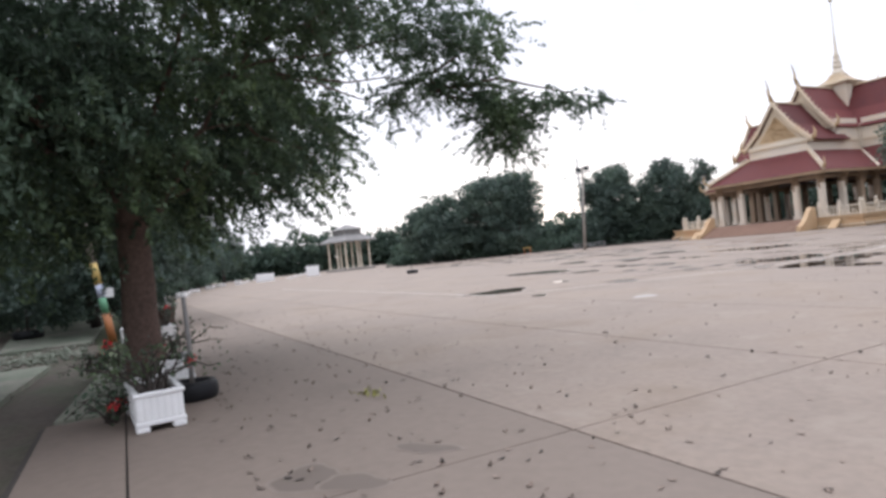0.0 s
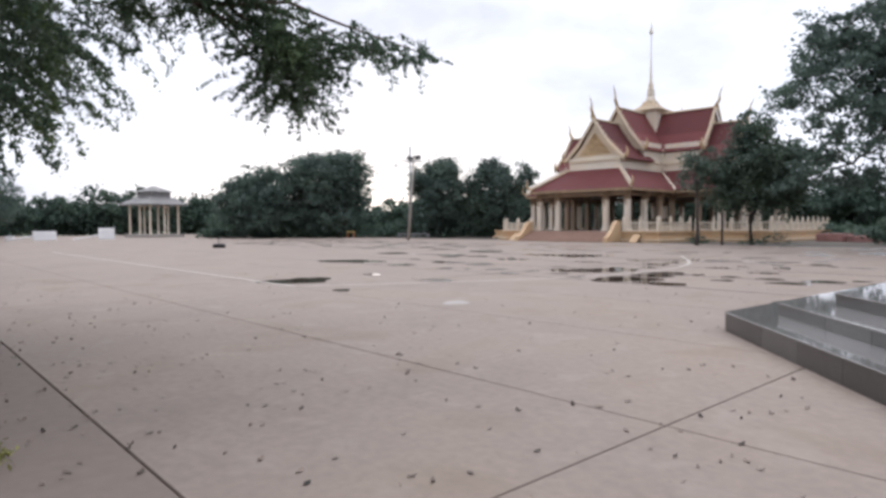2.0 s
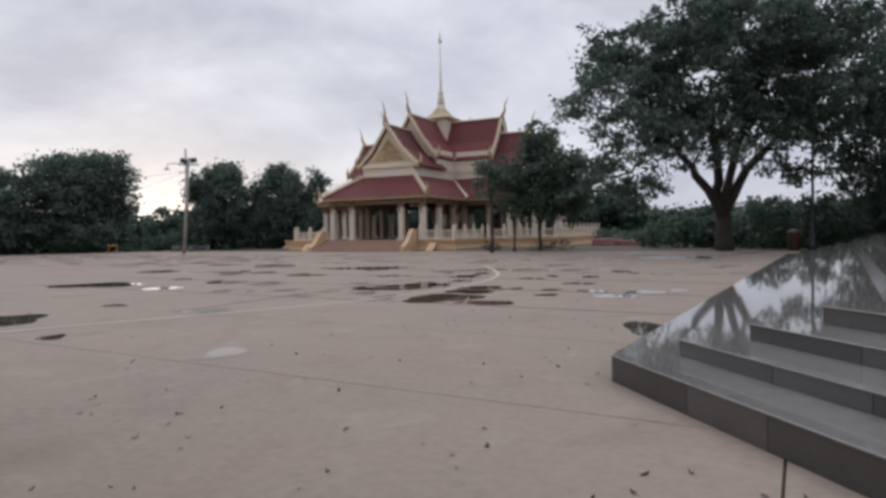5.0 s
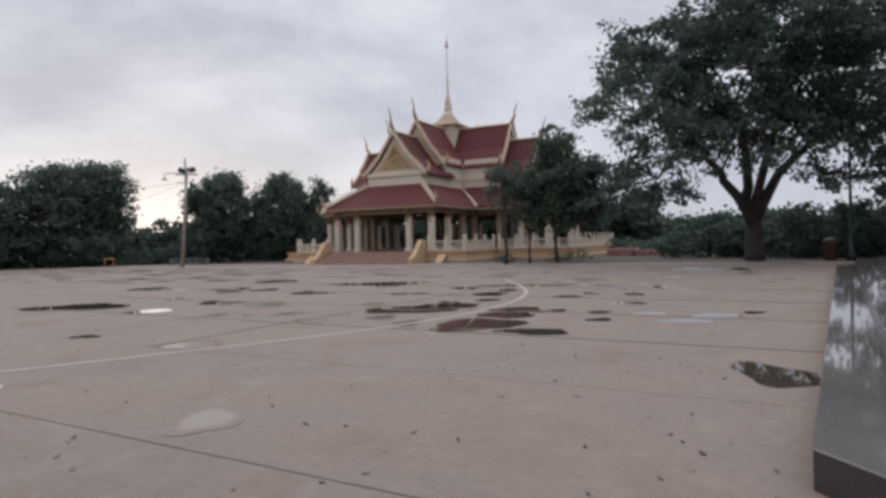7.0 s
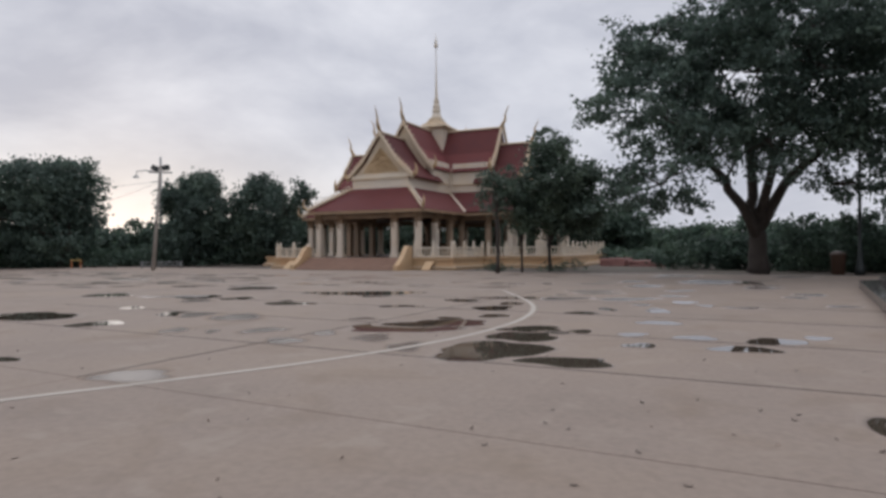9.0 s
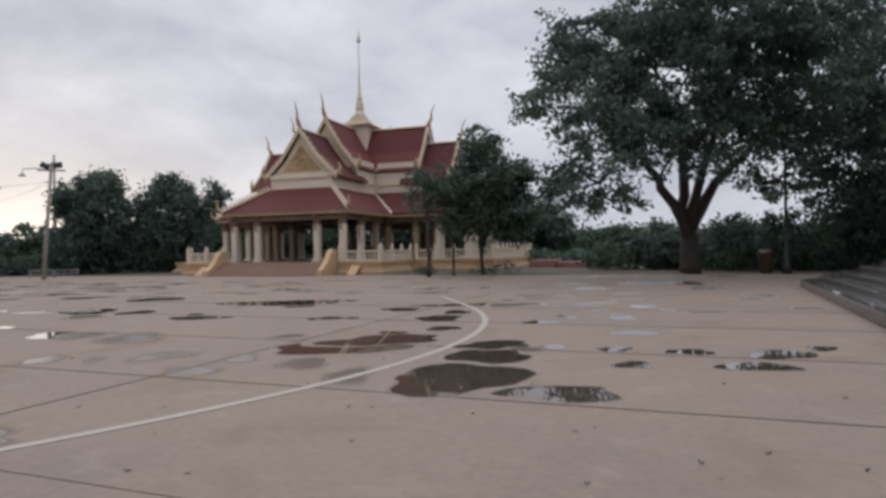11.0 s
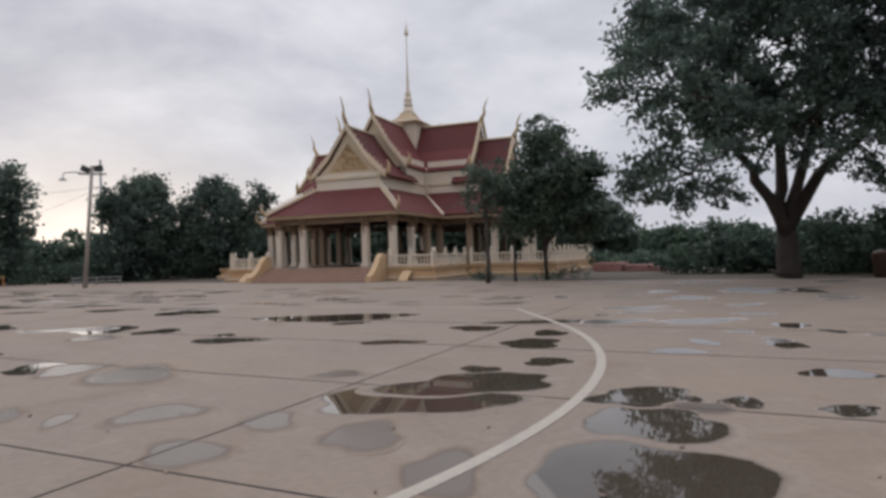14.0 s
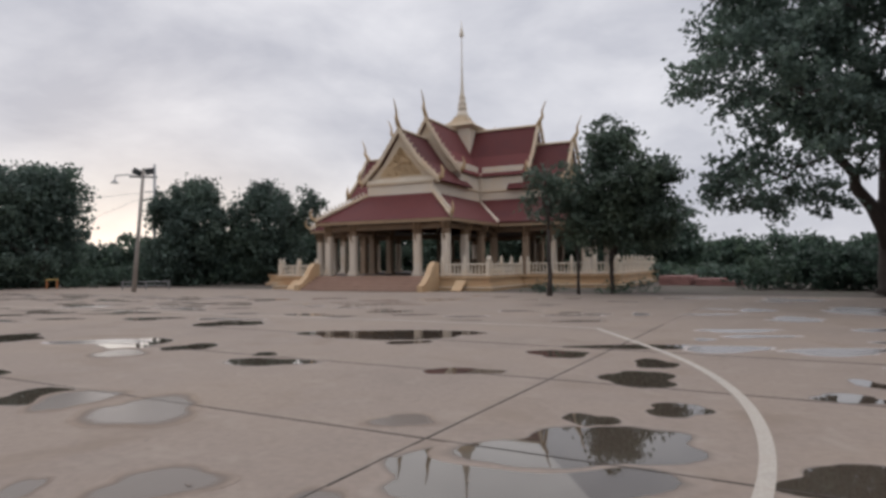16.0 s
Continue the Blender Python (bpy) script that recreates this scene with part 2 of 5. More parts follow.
RUBBER = material("black_rubber", (0.014, 0.014, 0.016), 0.6, grain=(50, 0.2), bump=0.3, spec=0.25)
POLE_CONCRETE = material("pole_concrete", (0.3, 0.27, 0.24), 0.8, grain=(30, 0.12), blotch=(1.5, 0.2), bump=0.2)
DARK_STEEL = material("dark_steel", (0.03, 0.035, 0.035), 0.5, metal=0.3)
GREY_STEEL = material("grey_steel", (0.28, 0.28, 0.28), 0.45, metal=0.6)
ORANGE = material("orange_plastic", (0.4, 0.15, 0.05), 0.5)
MOSSY = material("mossy_concrete", (0.148, 0.167, 0.122), 0.85, grain=(14, 0.2), blotch=(1.0, 0.3), tint=(0.192, 0.174, 0.148), bump=0.2, random_value=0.1)
GREEN_PAINT = material("green_paint", (0.12, 0.3, 0.17), 0.6)
PALE_BLUE = material("pale_blue_paint", (0.42, 0.45, 0.55), 0.6)
YELLOW = material("yellow_paint", (0.5, 0.36, 0.12), 0.6)
GREY_ROOF = material("grey_roof", (0.2, 0.19, 0.18), 0.7, blotch=(1.0, 0.2))
RED_SHEET = material("faded_red_sheet", (0.3, 0.15, 0.13), 0.6, blotch=(2.0, 0.25))
RED_FLOWER = material("red_petal", (0.55, 0.02, 0.03), 0.6, grain=(20, 0.2), bump=0.0)


# ---- mesh helpers ----
def mesh_of(bm, name, mat, smooth=False):
    me = bpy.data.meshes.new(name)
    bm.normal_update()
    bm.to_mesh(me)
    bm.free()
    me.materials.append(mat)
    if smooth:
        me.shade_smooth()
    return me


def part(name, bm, mat, parent=None, label="", smooth=False):
    """One mesh object, under a thing or a part."""
    ob = new(name, mesh_of(bm, name, mat, smooth))
    if parent is not None:
        ob.parent = parent
    if label:
        ob["label"] = label
    return ob


def thing(name, label, category, at=(0, 0, 0), turn=0.0, group="", kind=""):
    ob = new(name)
    ob.location = at
    ob.rotation_euler[2] = radians(turn)
    return tagged(ob, label, category, group, kind)


def box(bm, x0, x1, y0, y1, z0, z1, bevel=0.0):
    m = Matrix.LocRotScale(((x0 + x1) / 2, (y0 + y1) / 2, (z0 + z1) / 2), None, (x1 - x0, y1 - y0, z1 - z0))
    made = bmesh.ops.create_cube(bm, size=1.0, matrix=m)["verts"]
    if bevel:
        edges = list({e for v in made for e in v.link_edges})
        bmesh.ops.bevel(bm, geom=edges, offset=bevel, segments=1, affect="EDGES", profile=0.5)


def tube(bm, points, radii, seg=8, caps=True):
    """A round stem through points, with a radius at each."""
    rings = []
    pts = [Vector(p) for p in points]
    for i, p in enumerate(pts):
        d = (pts[min(i + 1, len(pts) - 1)] - pts[max(i - 1, 0)]).normalized()
        a = d.orthogonal().normalized() if not rings else (rings[-1][1] - d * rings[-1][1].dot(d)).normalized()
        b = d.cross(a)
        ring = [bm.verts.new(p + radii[i] * (math.cos(2 * math.pi * k / seg) * a + math.sin(2 * math.pi * k / seg) * b)) for k in range(seg)]
        rings.append((ring, a))
    for (r0, _), (r1, _) in zip(rings, rings[1:]):
        for k in range(seg):
            bm.faces.new((r0[k], r0[(k + 1) % seg], r1[(k + 1) % seg], r1[k]))
    if caps:
        bm.faces.new(rings[0][0][::-1])
        bm.faces.new(rings[-1][0])


def lathe(bm, profile, seg=12, at=(0, 0, 0)):
    """Turns (radius, height) pairs about the upright axis."""
    rings = []
    for r, z in profile:
        r = max(r, 0.002)
        rings.append([bm.verts.new((at[0] + r * math.cos(2 * math.pi * k / seg), at[1] + r * math.sin(2 * math.pi * k / seg), at[2] + z)) for k in range(seg)])
    for r0, r1 in zip(rings, rings[1:]):
        for k in range(seg):
            bm.faces.new((r0[k], r0[(k + 1) % seg], r1[(k + 1) % seg], r1[k]))
    bm.faces.new(rings[0][::-1])
    bm.faces.new(rings[-1])


def slab_poly(bm, pts, z0, z1):
    """A prism over a polygon given anticlockwise."""
    lo = [bm.verts.new((x, y, z0)) for x, y in pts]
    hi = [bm.verts.new((x, y, z1)) for x, y in pts]
    bm.faces.new(hi)
    bm.faces.new(lo[::-1])
    n = len(pts)
    for i in range(n):
        bm.faces.new((lo[i], lo[(i + 1) % n], hi[(i + 1) % n], hi[i]))


def plate(bm, quad, thick):
    """A flat plate over four corners (anticlockwise from outside), thickened inwards."""
    q = [Vector(p) for p in quad]
    n = (q[1] - q[0]).cross(q[-1] - q[0]).normalized() * thick
    top = [bm.verts.new(p) for p in q]
    low = [bm.verts.new(p - n) for p in q]
    bm.faces.new(top)
    bm.faces.new(low[::-1])
    k = len(q)
    for i in range(k):
        bm.faces.new((low[i], low[(i + 1) % k], top[(i + 1) % k], top[i]))


def leaf_mesh(name, centres, size, mat, rng, droop=0.3, stretch=1.9):
    """Many small folded leaves, one at each centre."""
    n = len(centres)
    d = rng.normal(size=(n, 3))
    d[:, 2] -= droop
    d /= np.linalg.norm(d, axis=1)[:, None]
    s = np.cross(d, rng.normal(size=(n, 3)))
    s /= np.linalg.norm(s, axis=1)[:, None] + 1e-9
    ln = size * rng.uniform(0.6, 1.3, (n, 1))
    wd = ln / stretch
    v = np.stack([centres - d * ln / 2, centres + s * wd / 2, centres + d * ln / 2, centres - s * wd / 2], 1).reshape(-1, 3)
    me = bpy.data.meshes.new(name)
    me.vertices.add(4 * n)
    me.vertices.foreach_set("co", v.astype(np.float32).ravel())
    me.loops.add(4 * n)
    me.loops.foreach_set("vertex_index", np.arange(4 * n, dtype=np.int32))
    me.polygons.add(n)
    me.polygons.foreach_set("loop_start", np.arange(0, 4 * n, 4, dtype=np.int32))
    me.update(calc_edges=True)
    me.materials.append(mat)
    return me


def blob_points(rng, blobs, clusters, per, fuzz, shell=0.4, length=0.8, drop=0.3):
    """Leafy sprays in ellipsoids (x, y, z, rx, ry, rz), thicker towards their skins: where the sprays stand, and a point for each leaf."""
    arr = np.array(blobs)
    vol = (arr[:, 3] * arr[:, 4] * arr[:, 5]) ** 0.75
    pick = rng.choice(len(blobs), clusters, p=vol / vol.sum())
    d = rng.normal(size=(clusters, 3))
    d /= np.linalg.norm(d, axis=1)[:, None]
    rad = rng.uniform(shell, 1.0, (clusters, 1)) ** 0.6
    rad *= 1 + 0.16 * np.sin(5 * d[:, :1] + pick[:, None]) * np.cos(4 * d[:, 1:2] + 2 * pick[:, None])
    c = arr[pick, :3] + d * rad * arr[pick, 3:]
    way = d * (1, 1, 0.35) + rng.normal(size=(clusters, 3)) * 0.35
    way /= np.linalg.norm(way, axis=1)[:, None]
    t = rng.uniform(0, 1, (clusters, per, 1))
    size = rng.uniform(0.6, 1.4, (clusters, 1, 1))
    pts = c[:, None] + way[:, None] * (t - 0.35) * length * size
    pts[:, :, 2:] -= drop * size * t ** 2
    pts += rng.normal(size=pts.shape) * np.array(fuzz) * size * (1.15 - 0.7 * t)
    return c, pts.reshape(-1, 3)


def bent(rng, a, b, sag, wob, n=6):
    a, b = np.array(a, float), np.array(b, float)
    t = np.linspace(0, 1, n)[:, None]
    p = a + (b - a) * t + np.array([0, 0, 1.0]) * sag * np.sin(math.pi * t)
    p[1:-1] += rng.normal(size=(n - 2, 3)) * wob
    return [tuple(q) for q in p]


def tree(name, label, at, trunk, radius, blobs, clusters, per, leaf, spread, seed, bark=BARK, leaves=LEAF, limbs=9, twigs=40, trunks=1, droop=0.3, stretch=1.9, group="", splay=0.25, length=0.8, drop=0.3, shell=0.4, limb=1.0, leaders=()):
    """A tapered trunk that forks into limbs and twigs under a broken crown of many leaves. Blobs are given from the tree's foot; leaders are the ends of heavy first forks."""
    rng = np.random.default_rng(seed)
    ob = thing(name, label, "tree", at, group=group)
    c, pts = blob_points(rng, blobs, clusters, per, spread, shell, length, drop)
    pts = pts[pts[:, 2] > 0.05]
    top = np.array((0, 0, trunk))
    for k in range(trunks):
        off = rng.normal(size=3) * (splay if trunks > 1 else 0)
        off[2] = 0
        bm = bmesh.new()
        stem = bent(rng, off, top + off * 1.4, 0, radius * 0.12, 7)
        tube(bm, stem, [radius * f for f in (1.3, 1.08, 1.0, 0.95, 0.9, 0.88, 0.86)], 12)
        part("trunk", bm, bark, ob, smooth=True)
        ends = [np.array(b[:3]) for b in blobs]
        while len(ends) < limbs:
            ends.append(c[rng.integers(len(c))])
        forks, bases = [], [np.array(q) for q in stem[4:]]
        for e in leaders:
            path = bent(rng, stem[-1 - len(bases) % 2], e, 0.1 * np.linalg.norm(np.array(e) - top), 0.12, 8)
            bm = bmesh.new()
            r = radius * rng.uniform(0.5, 0.66)
            tube(bm, path, [r * f for f in (1.1, 0.95, 0.84, 0.74, 0.64, 0.54, 0.44, 0.3)], 9)
            part("leader", bm, bark, ob, smooth=True)
            bases += [np.array(q) for q in path[3:]]
        for e in ends[k::trunks]:
            start = bases[int(np.argmin([np.linalg.norm(q - e) + 0.9 * abs(q[2] - 0.7 * e[2]) for q in bases]))] if leaders else np.array(stem[rng.integers(4, 7)])
            path = bent(rng, start, e, 0.12 * np.linalg.norm(e - start), 0.05 * np.linalg.norm(e - start) / 3)
            r = radius * rng.uniform(0.3, 0.5) * limb
            bm = bmesh.new()
            tube(bm, path, [r, r * 0.85, r * 0.68, r * 0.52, r * 0.38, r * 0.22], 7)
            forks += [(q, bm) for q in path[2:]]
        for e in c[rng.integers(0, len(c), twigs // trunks)]:
            d = [np.linalg.norm(np.array(q) - e) for q, _ in forks]
            s, bm = forks[int(np.argmin(d))]
            path = bent(rng, s, e, 0.06 * min(d), 0.04 * min(d) + 0.01, 5)
            r = radius * 0.14
            tube(bm, path, [r, r * 0.8, r * 0.6, r * 0.4, r * 0.2], 5)
        for bm in {id(b): b for _, b in forks}.values():
            part("limb", bm, bark, ob, smooth=True)
    crown = new("crown", leaf_mesh("crown", pts, leaf, leaves, rng, droop, stretch))
    crown.parent = ob
    return ob


def bush_band(name, label, blobs, clusters, per, leaf, spread, seed, mat=LEAF_BUSH):
    rng = np.random.default_rng(seed)
    c, pts = blob_points(rng, blobs, clusters, per, spread, 0.3, 0.7, 0.2)
    pts = pts[pts[:, 2] > 0.01]
    ob = new(name, leaf_mesh(name, pts, leaf, mat, rng, 0.2, 1.7))
    return tagged(ob, label, "bush", kind="stuff")


# ---- ground ----
bm = bmesh.new()
bmesh.ops.create_grid(bm, x_segments=2, y_segments=2, size=1500)
ground = part("ground", bm, GRASSLAND)
ground.location = (-20, 20, -0.12)
tagged(ground, "dull green open land reaching to the horizon", "ground", kind="structure")

# the plaza's bed, seen in the joints, with the slabs laid on it (slabs are at the end of the file)
TILT_GRID = radians(-2.8)
pavement = new("pavement")
pavement.rotation_euler[2] = TILT_GRID
tagged(pavement, "pale weathered concrete plaza of large cast slabs, damp after rain", "pavement", kind="structure")
bm = bmesh.new()
box(bm, -88, 26, -7.84, 29.3, -0.3, -0.022)
box(bm, -2.35, 26, -8.5, -7.84, -0.3, -0.022)
part("bed", bm, JOINT, pavement)

# bare earth between the plaza and the hall
bm = bmesh.new()
box(bm, -70, 26, 29.32, 58, -0.3, -0.008)
verge = part("verge", bm, SOIL)
verge.rotation_euler[2] = TILT_GRID
tagged(verge, "dark damp bare earth around the hall", "earth", kind="structure")

# ---- stepped granite stage: chamfered corners, a high first step and shallow ones above ----
STAGE = [(-0.17, 0.51), (4.83, -5.4), (14.0, -5.4), (19.0, 0.0), (19.0, 21.2), (3.9, 23.6), (1.62, 20.6)]


def inset(poly, d):
    out = []
    n = len(poly)
    for i in range(n):
        p0, p1, p2 = (Vector(poly[(i + k) % n]) for k in (-1, 0, 1))
        e0, e1 = (p1 - p0).normalized(), (p2 - p1).normalized()
        n0, n1 = Vector((-e0.y, e0.x)), Vector((-e1.y, e1.x))
        s = (n0 + n1).normalized()
        out.append(tuple(p1 + s * d / max(s.dot(n0), 0.2)))
    return out


stage = thing("stage", "polished dark grey granite stepped stage, wet on its treads", "stage")
RISES = [0.212, 0.34, 0.465, 0.6, 0.735, 0.885]
for k, z in enumerate(RISES):
    outer = inset(STAGE, 0.474 * k)
    bm = bmesh.new()
    slab_poly(bm, inset(outer, 0.012), 0.0 if k == 0 else RISES[k - 1] - 0.012, z - 0.012)
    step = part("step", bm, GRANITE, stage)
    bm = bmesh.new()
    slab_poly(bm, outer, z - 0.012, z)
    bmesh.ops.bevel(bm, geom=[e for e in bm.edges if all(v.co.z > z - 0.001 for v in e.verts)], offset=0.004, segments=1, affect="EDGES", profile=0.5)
    # wet tread, its colour paler than the riser's to carry sky light
    part("tread", bm, GRANITE_TREAD, step)
    # facing plates of the riser
    low = 0.0 if k == 0 else RISES[k - 1]
    for i in (0, 5, 6):
        a, b = Vector(outer[i]), Vector(outer[(i + 1) % len(outer)])
        run = (b - a).length
        e = (b - a) / run
        nrm = Vector((e.y, -e.x))
        cuts = [0.0] + [0.98 + 0.71 * m for m in range(int((run - 1.1) / 0.71) + 1)] + [run]
        for c0, c1 in zip(cuts, cuts[1:]):
            p, q = a + e * (c0 + 0.003), a + e * (c1 - 0.003)
            bm = bmesh.new()
            f = [p - nrm * 0.012, p - nrm * 0.006, q - nrm * 0.006, q - nrm * 0.012]
            slab_poly(bm, [tuple(v) for v in f], low + 0.001, z - 0.013)
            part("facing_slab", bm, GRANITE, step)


# ---- the temple hall: a cross-shaped open pavilion with tiered red roofs and a spire ----
hall = thing("temple_hall", "open temple hall with cream columns, tiered red roofs and pale spire", "temple", (-22.7, 42.5, 0))
FLOOR = 0.7
PW, PD = 6.4, 11.2          # plinth: half width of an arm, reach of an arm
RD = 11.5                    # reach of the arm to the right
CROSS = [(-PW, -PD), (PW, -PD), (PW, -PW), (RD, -PW), (RD, PW), (PW, PW), (PW, PD), (-PW, PD), (-PW, PW), (-PD, PW), (-PD, -PW), (-PW, -PW)]
bm = bmesh.new()
slab_poly(bm, inset(CROSS, -0.16), 0, 0.14)
slab_poly(bm, inset(CROSS, -0.06), 0.14, 0.26)
slab_poly(bm, inset(CROSS, 0.04), 0.26, 0.58)
slab_poly(bm, inset(CROSS, -0.05), 0.58, FLOOR)
part("plinth", bm, OCHRE, hall, "ochre cream moulded plinth")
bm = bmesh.new()
slab_poly(bm, inset(CROSS, -0.185), 0.145, 0.185)
part("plinth_moulding", bm, WHITE, hall)
# floor colour darkened as well, to dim the hall inside
bm = bmesh.new()
slab_poly(bm, inset(CROSS, 0.1), FLOOR, FLOOR + 0.006)
part("floor_tiles", bm, DARK_INSIDE, hall)
# stair in front, with sloping cheek walls
ST0, ST1 = -3.35, 3.5
for k in range(5):
    bm = bmesh.new()
    box(bm, ST0, ST1, -PD - 0.2 - 0.3 * (5 - k), -PD - 0.163, 0, FLOOR * (k + 1) / 5 - 0.004, 0.012)
    part("stair", bm, PINK_STAIR, hall, "worn reddish brown stair")
for x in (ST0 - 0.3, ST1):
    bm = bmesh.new()
    pts = [(-PD - 1.85, 0), (-PD - 0.1, 0), (-PD - 0.1, 1.35), (-PD - 0.45, 1.4), (-PD - 0.75, 1.2), (-PD - 1.1, 0.75), (-PD - 1.6, 0.35), (-PD - 1.85, 0.3)]
    a = [bm.verts.new((x, y, z)) for y, z in pts]
    b = [bm.verts.new((x + 0.3, y, z)) for y, z in pts]
    bm.faces.new(a[::-1])
    bm.faces.new(b)
    for i in range(len(pts)):
        bm.faces.new((a[i], a[(i + 1) % len(pts)], b[(i + 1) % len(pts)], b[i]))
    bmesh.ops.recalc_face_normals(bm, faces=bm.faces)
    part("cheek_wall", bm, OCHRE, hall)
for x in (-PW + 1.3, 4.7):
    bm = bmesh.new()
    plate(bm, [(x, -PD - 0.75, 0.02), (x + 0.5, -PD - 0.75, 0.02), (x + 0.5, -PD - 0.1, 0.5), (x, -PD - 0.1, 0.5)], 0.12)
    part("buttress", bm, OCHRE, hall)

# balustrade: posts with bud tops, rails and turned balusters
post_bm = bmesh.new()
box(post_bm, -0.08, 0.08, -0.08, 0.08, 0, 0.66, 0.012)
box(post_bm, -0.1, 0.1, -0.1, 0.1, 0.66, 0.71, 0.01)
lathe(post_bm, [(0.05, 0.71), (0.08, 0.78), (0.07, 0.86), (0.03, 0.93), (0.004, 1.02)], 8)
post_me = mesh_of(post_bm, "post", WHITE)
bal_bm = bmesh.new()
lathe(bal_bm, [(0.03, 0.0), (0.03, 0.06), (0.05, 0.14), (0.03, 0.26), (0.035, 0.36), (0.035, 0.4)], 6)
bal_me = mesh_of(bal_bm, "baluster", WHITE)


def fence_run(a, b):
    a, b = Vector(a), Vector(b)
    run = (b - a).length
    e = (b - a) / run
    ang = math.atan2(e.y, e.x)
    spans = max(1, round(run / 1.25))
    for i in range(spans + 1):
        p = a + e * run * i / spans
        o = new("post", post_me)
        o.parent = hall
        o.location = (p.x, p.y, FLOOR)
        o.rotation_euler[2] = ang
    bm = bmesh.new()
    m = Matrix.Translation((a.x, a.y, FLOOR)) @ Matrix.Rotation(ang, 4, "Z")
    box(bm, 0.05, run - 0.05, -0.055, 0.055, 0.53, 0.6, 0.01)
    box(bm, 0.05, run - 0.05, -0.05, 0.05, 0.03, 0.11, 0.01)
    bm.transform(m)
    rail = part("rail", bm, WHITE, hall)
    n = round(run / 0.19)
    for i in range(n):
        p = a + e * run * (i + 0.5) / n
        o = new("baluster", bal_me)
        o.parent = rail
        o.location = (p.x, p.y, FLOOR + 0.12)


g_ = 0.15
fence_run((-PW + g_, -PD + g_), (ST0 - 0.35, -PD + g_))
fence_run((ST1 + 0.35, -PD + g_), (PW - g_, -PD + g_))
fence_run((PW - g_, -PD + g_ + 0.3), (PW - g_, -PW))
fence_run((PW + 0.2, -PW + g_), (RD - g_, -PW + g_))
fence_run((RD - g_, -PW + g_ + 0.3), (RD - g_, PW - g_))
fence_run((-PW + g_, -PD + g_ + 0.3), (-PW + g_, -PW))

# columns
EW, ED = 4.1, 10.55         # eave: half width of an arm, reach of an arm
col_bm = bmesh.new()
box(col_bm, -0.26, 0.26, -0.26, 0.26, 0, 0.12, 0.015)
box(col_bm, -0.21, 0.21, -0.21, 0.21, 0.12, 0.24, 0.015)
for s0, s1, z0, z1 in ((0.17, 0.16, 0.24, 2.15),):
    m0 = [(-s0, -s0), (-s0 + 0.05, -s0 - 0.03), (s0 - 0.05, -s0 - 0.03), (s0, -s0), (s0 + 0.03, -s0 + 0.05), (s0 + 0.03, s0 - 0.05), (s0, s0), (s0 - 0.05, s0 + 0.03), (-s0 + 0.05, s0 + 0.03), (-s0, s0), (-s0 - 0.03, s0 - 0.05), (-s0 - 0.03, -s0 + 0.05)]
    slab_poly(col_bm, m0, z0, z1)
# inner shafts take the colour with the shade put in
inner_me = mesh_of(col_bm.copy(), "inner_shaft", COLUMN_SHADED)
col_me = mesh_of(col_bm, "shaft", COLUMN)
cap_bm = bmesh.new()
lathe(cap_bm, [(0.2, 2.12), (0.25, 2.25), (0.22, 2.36), (0.3, 2.55), (0.33, 2.75)], 8)
cap_me = mesh_of(cap_bm, "capital", BRACKET)
br_bm = bmesh.new()
tube(br_bm, [(0.18, 0, 1.75), (0.27, 0, 2.0), (0.31, 0, 2.3), (0.38, 0, 2.55), (0.44, 0, 2.72)], [0.02, 0.05, 0.04, 0.06, 0.05], 6)
br_me = mesh_of(br_bm, "bracket", BRACKET)


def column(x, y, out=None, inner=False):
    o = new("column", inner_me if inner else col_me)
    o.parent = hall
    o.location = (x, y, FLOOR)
    c = new("capital", cap_me)
    c.parent = o
    if out is not None:
        k = new("bracket", br_me)
        k.parent = o
        k.rotation_euler[2] = out


CX = 3.6
for sx, sy in ((0, -1), (1, 0), (0, 1), (-1, 0)):
    turn = {(0, -1): 0, (1, 0): 90, (0, 1): 180, (-1, 0): 270}[(sx, sy)]
    R = Matrix.Rotation(radians(turn), 2)
    # the side arms are shorter than the front one
    short = 1.0 if sx else 0.0
    for x in (-CX, -1.97, 1.97, CX):
        p = R @ Vector((x, -10.1 + short))
        column(p.x, p.y, radians(turn - 90))
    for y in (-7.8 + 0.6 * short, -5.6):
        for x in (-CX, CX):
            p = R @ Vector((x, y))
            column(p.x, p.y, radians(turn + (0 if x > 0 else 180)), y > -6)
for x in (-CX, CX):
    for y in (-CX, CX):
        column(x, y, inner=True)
# a low altar platform inside, and a dark timber ceiling
bm = bmesh.new()
box(bm, -1.7, 1.7, -1.2, 1.7, FLOOR + 0.006, 1.2, 0.04)
box(bm, -1.2, 1.2, -0.7, 1.4, 1.2, 1.6, 0.04)
part("altar", bm, BRACKET, hall, "dark gilded altar platform")

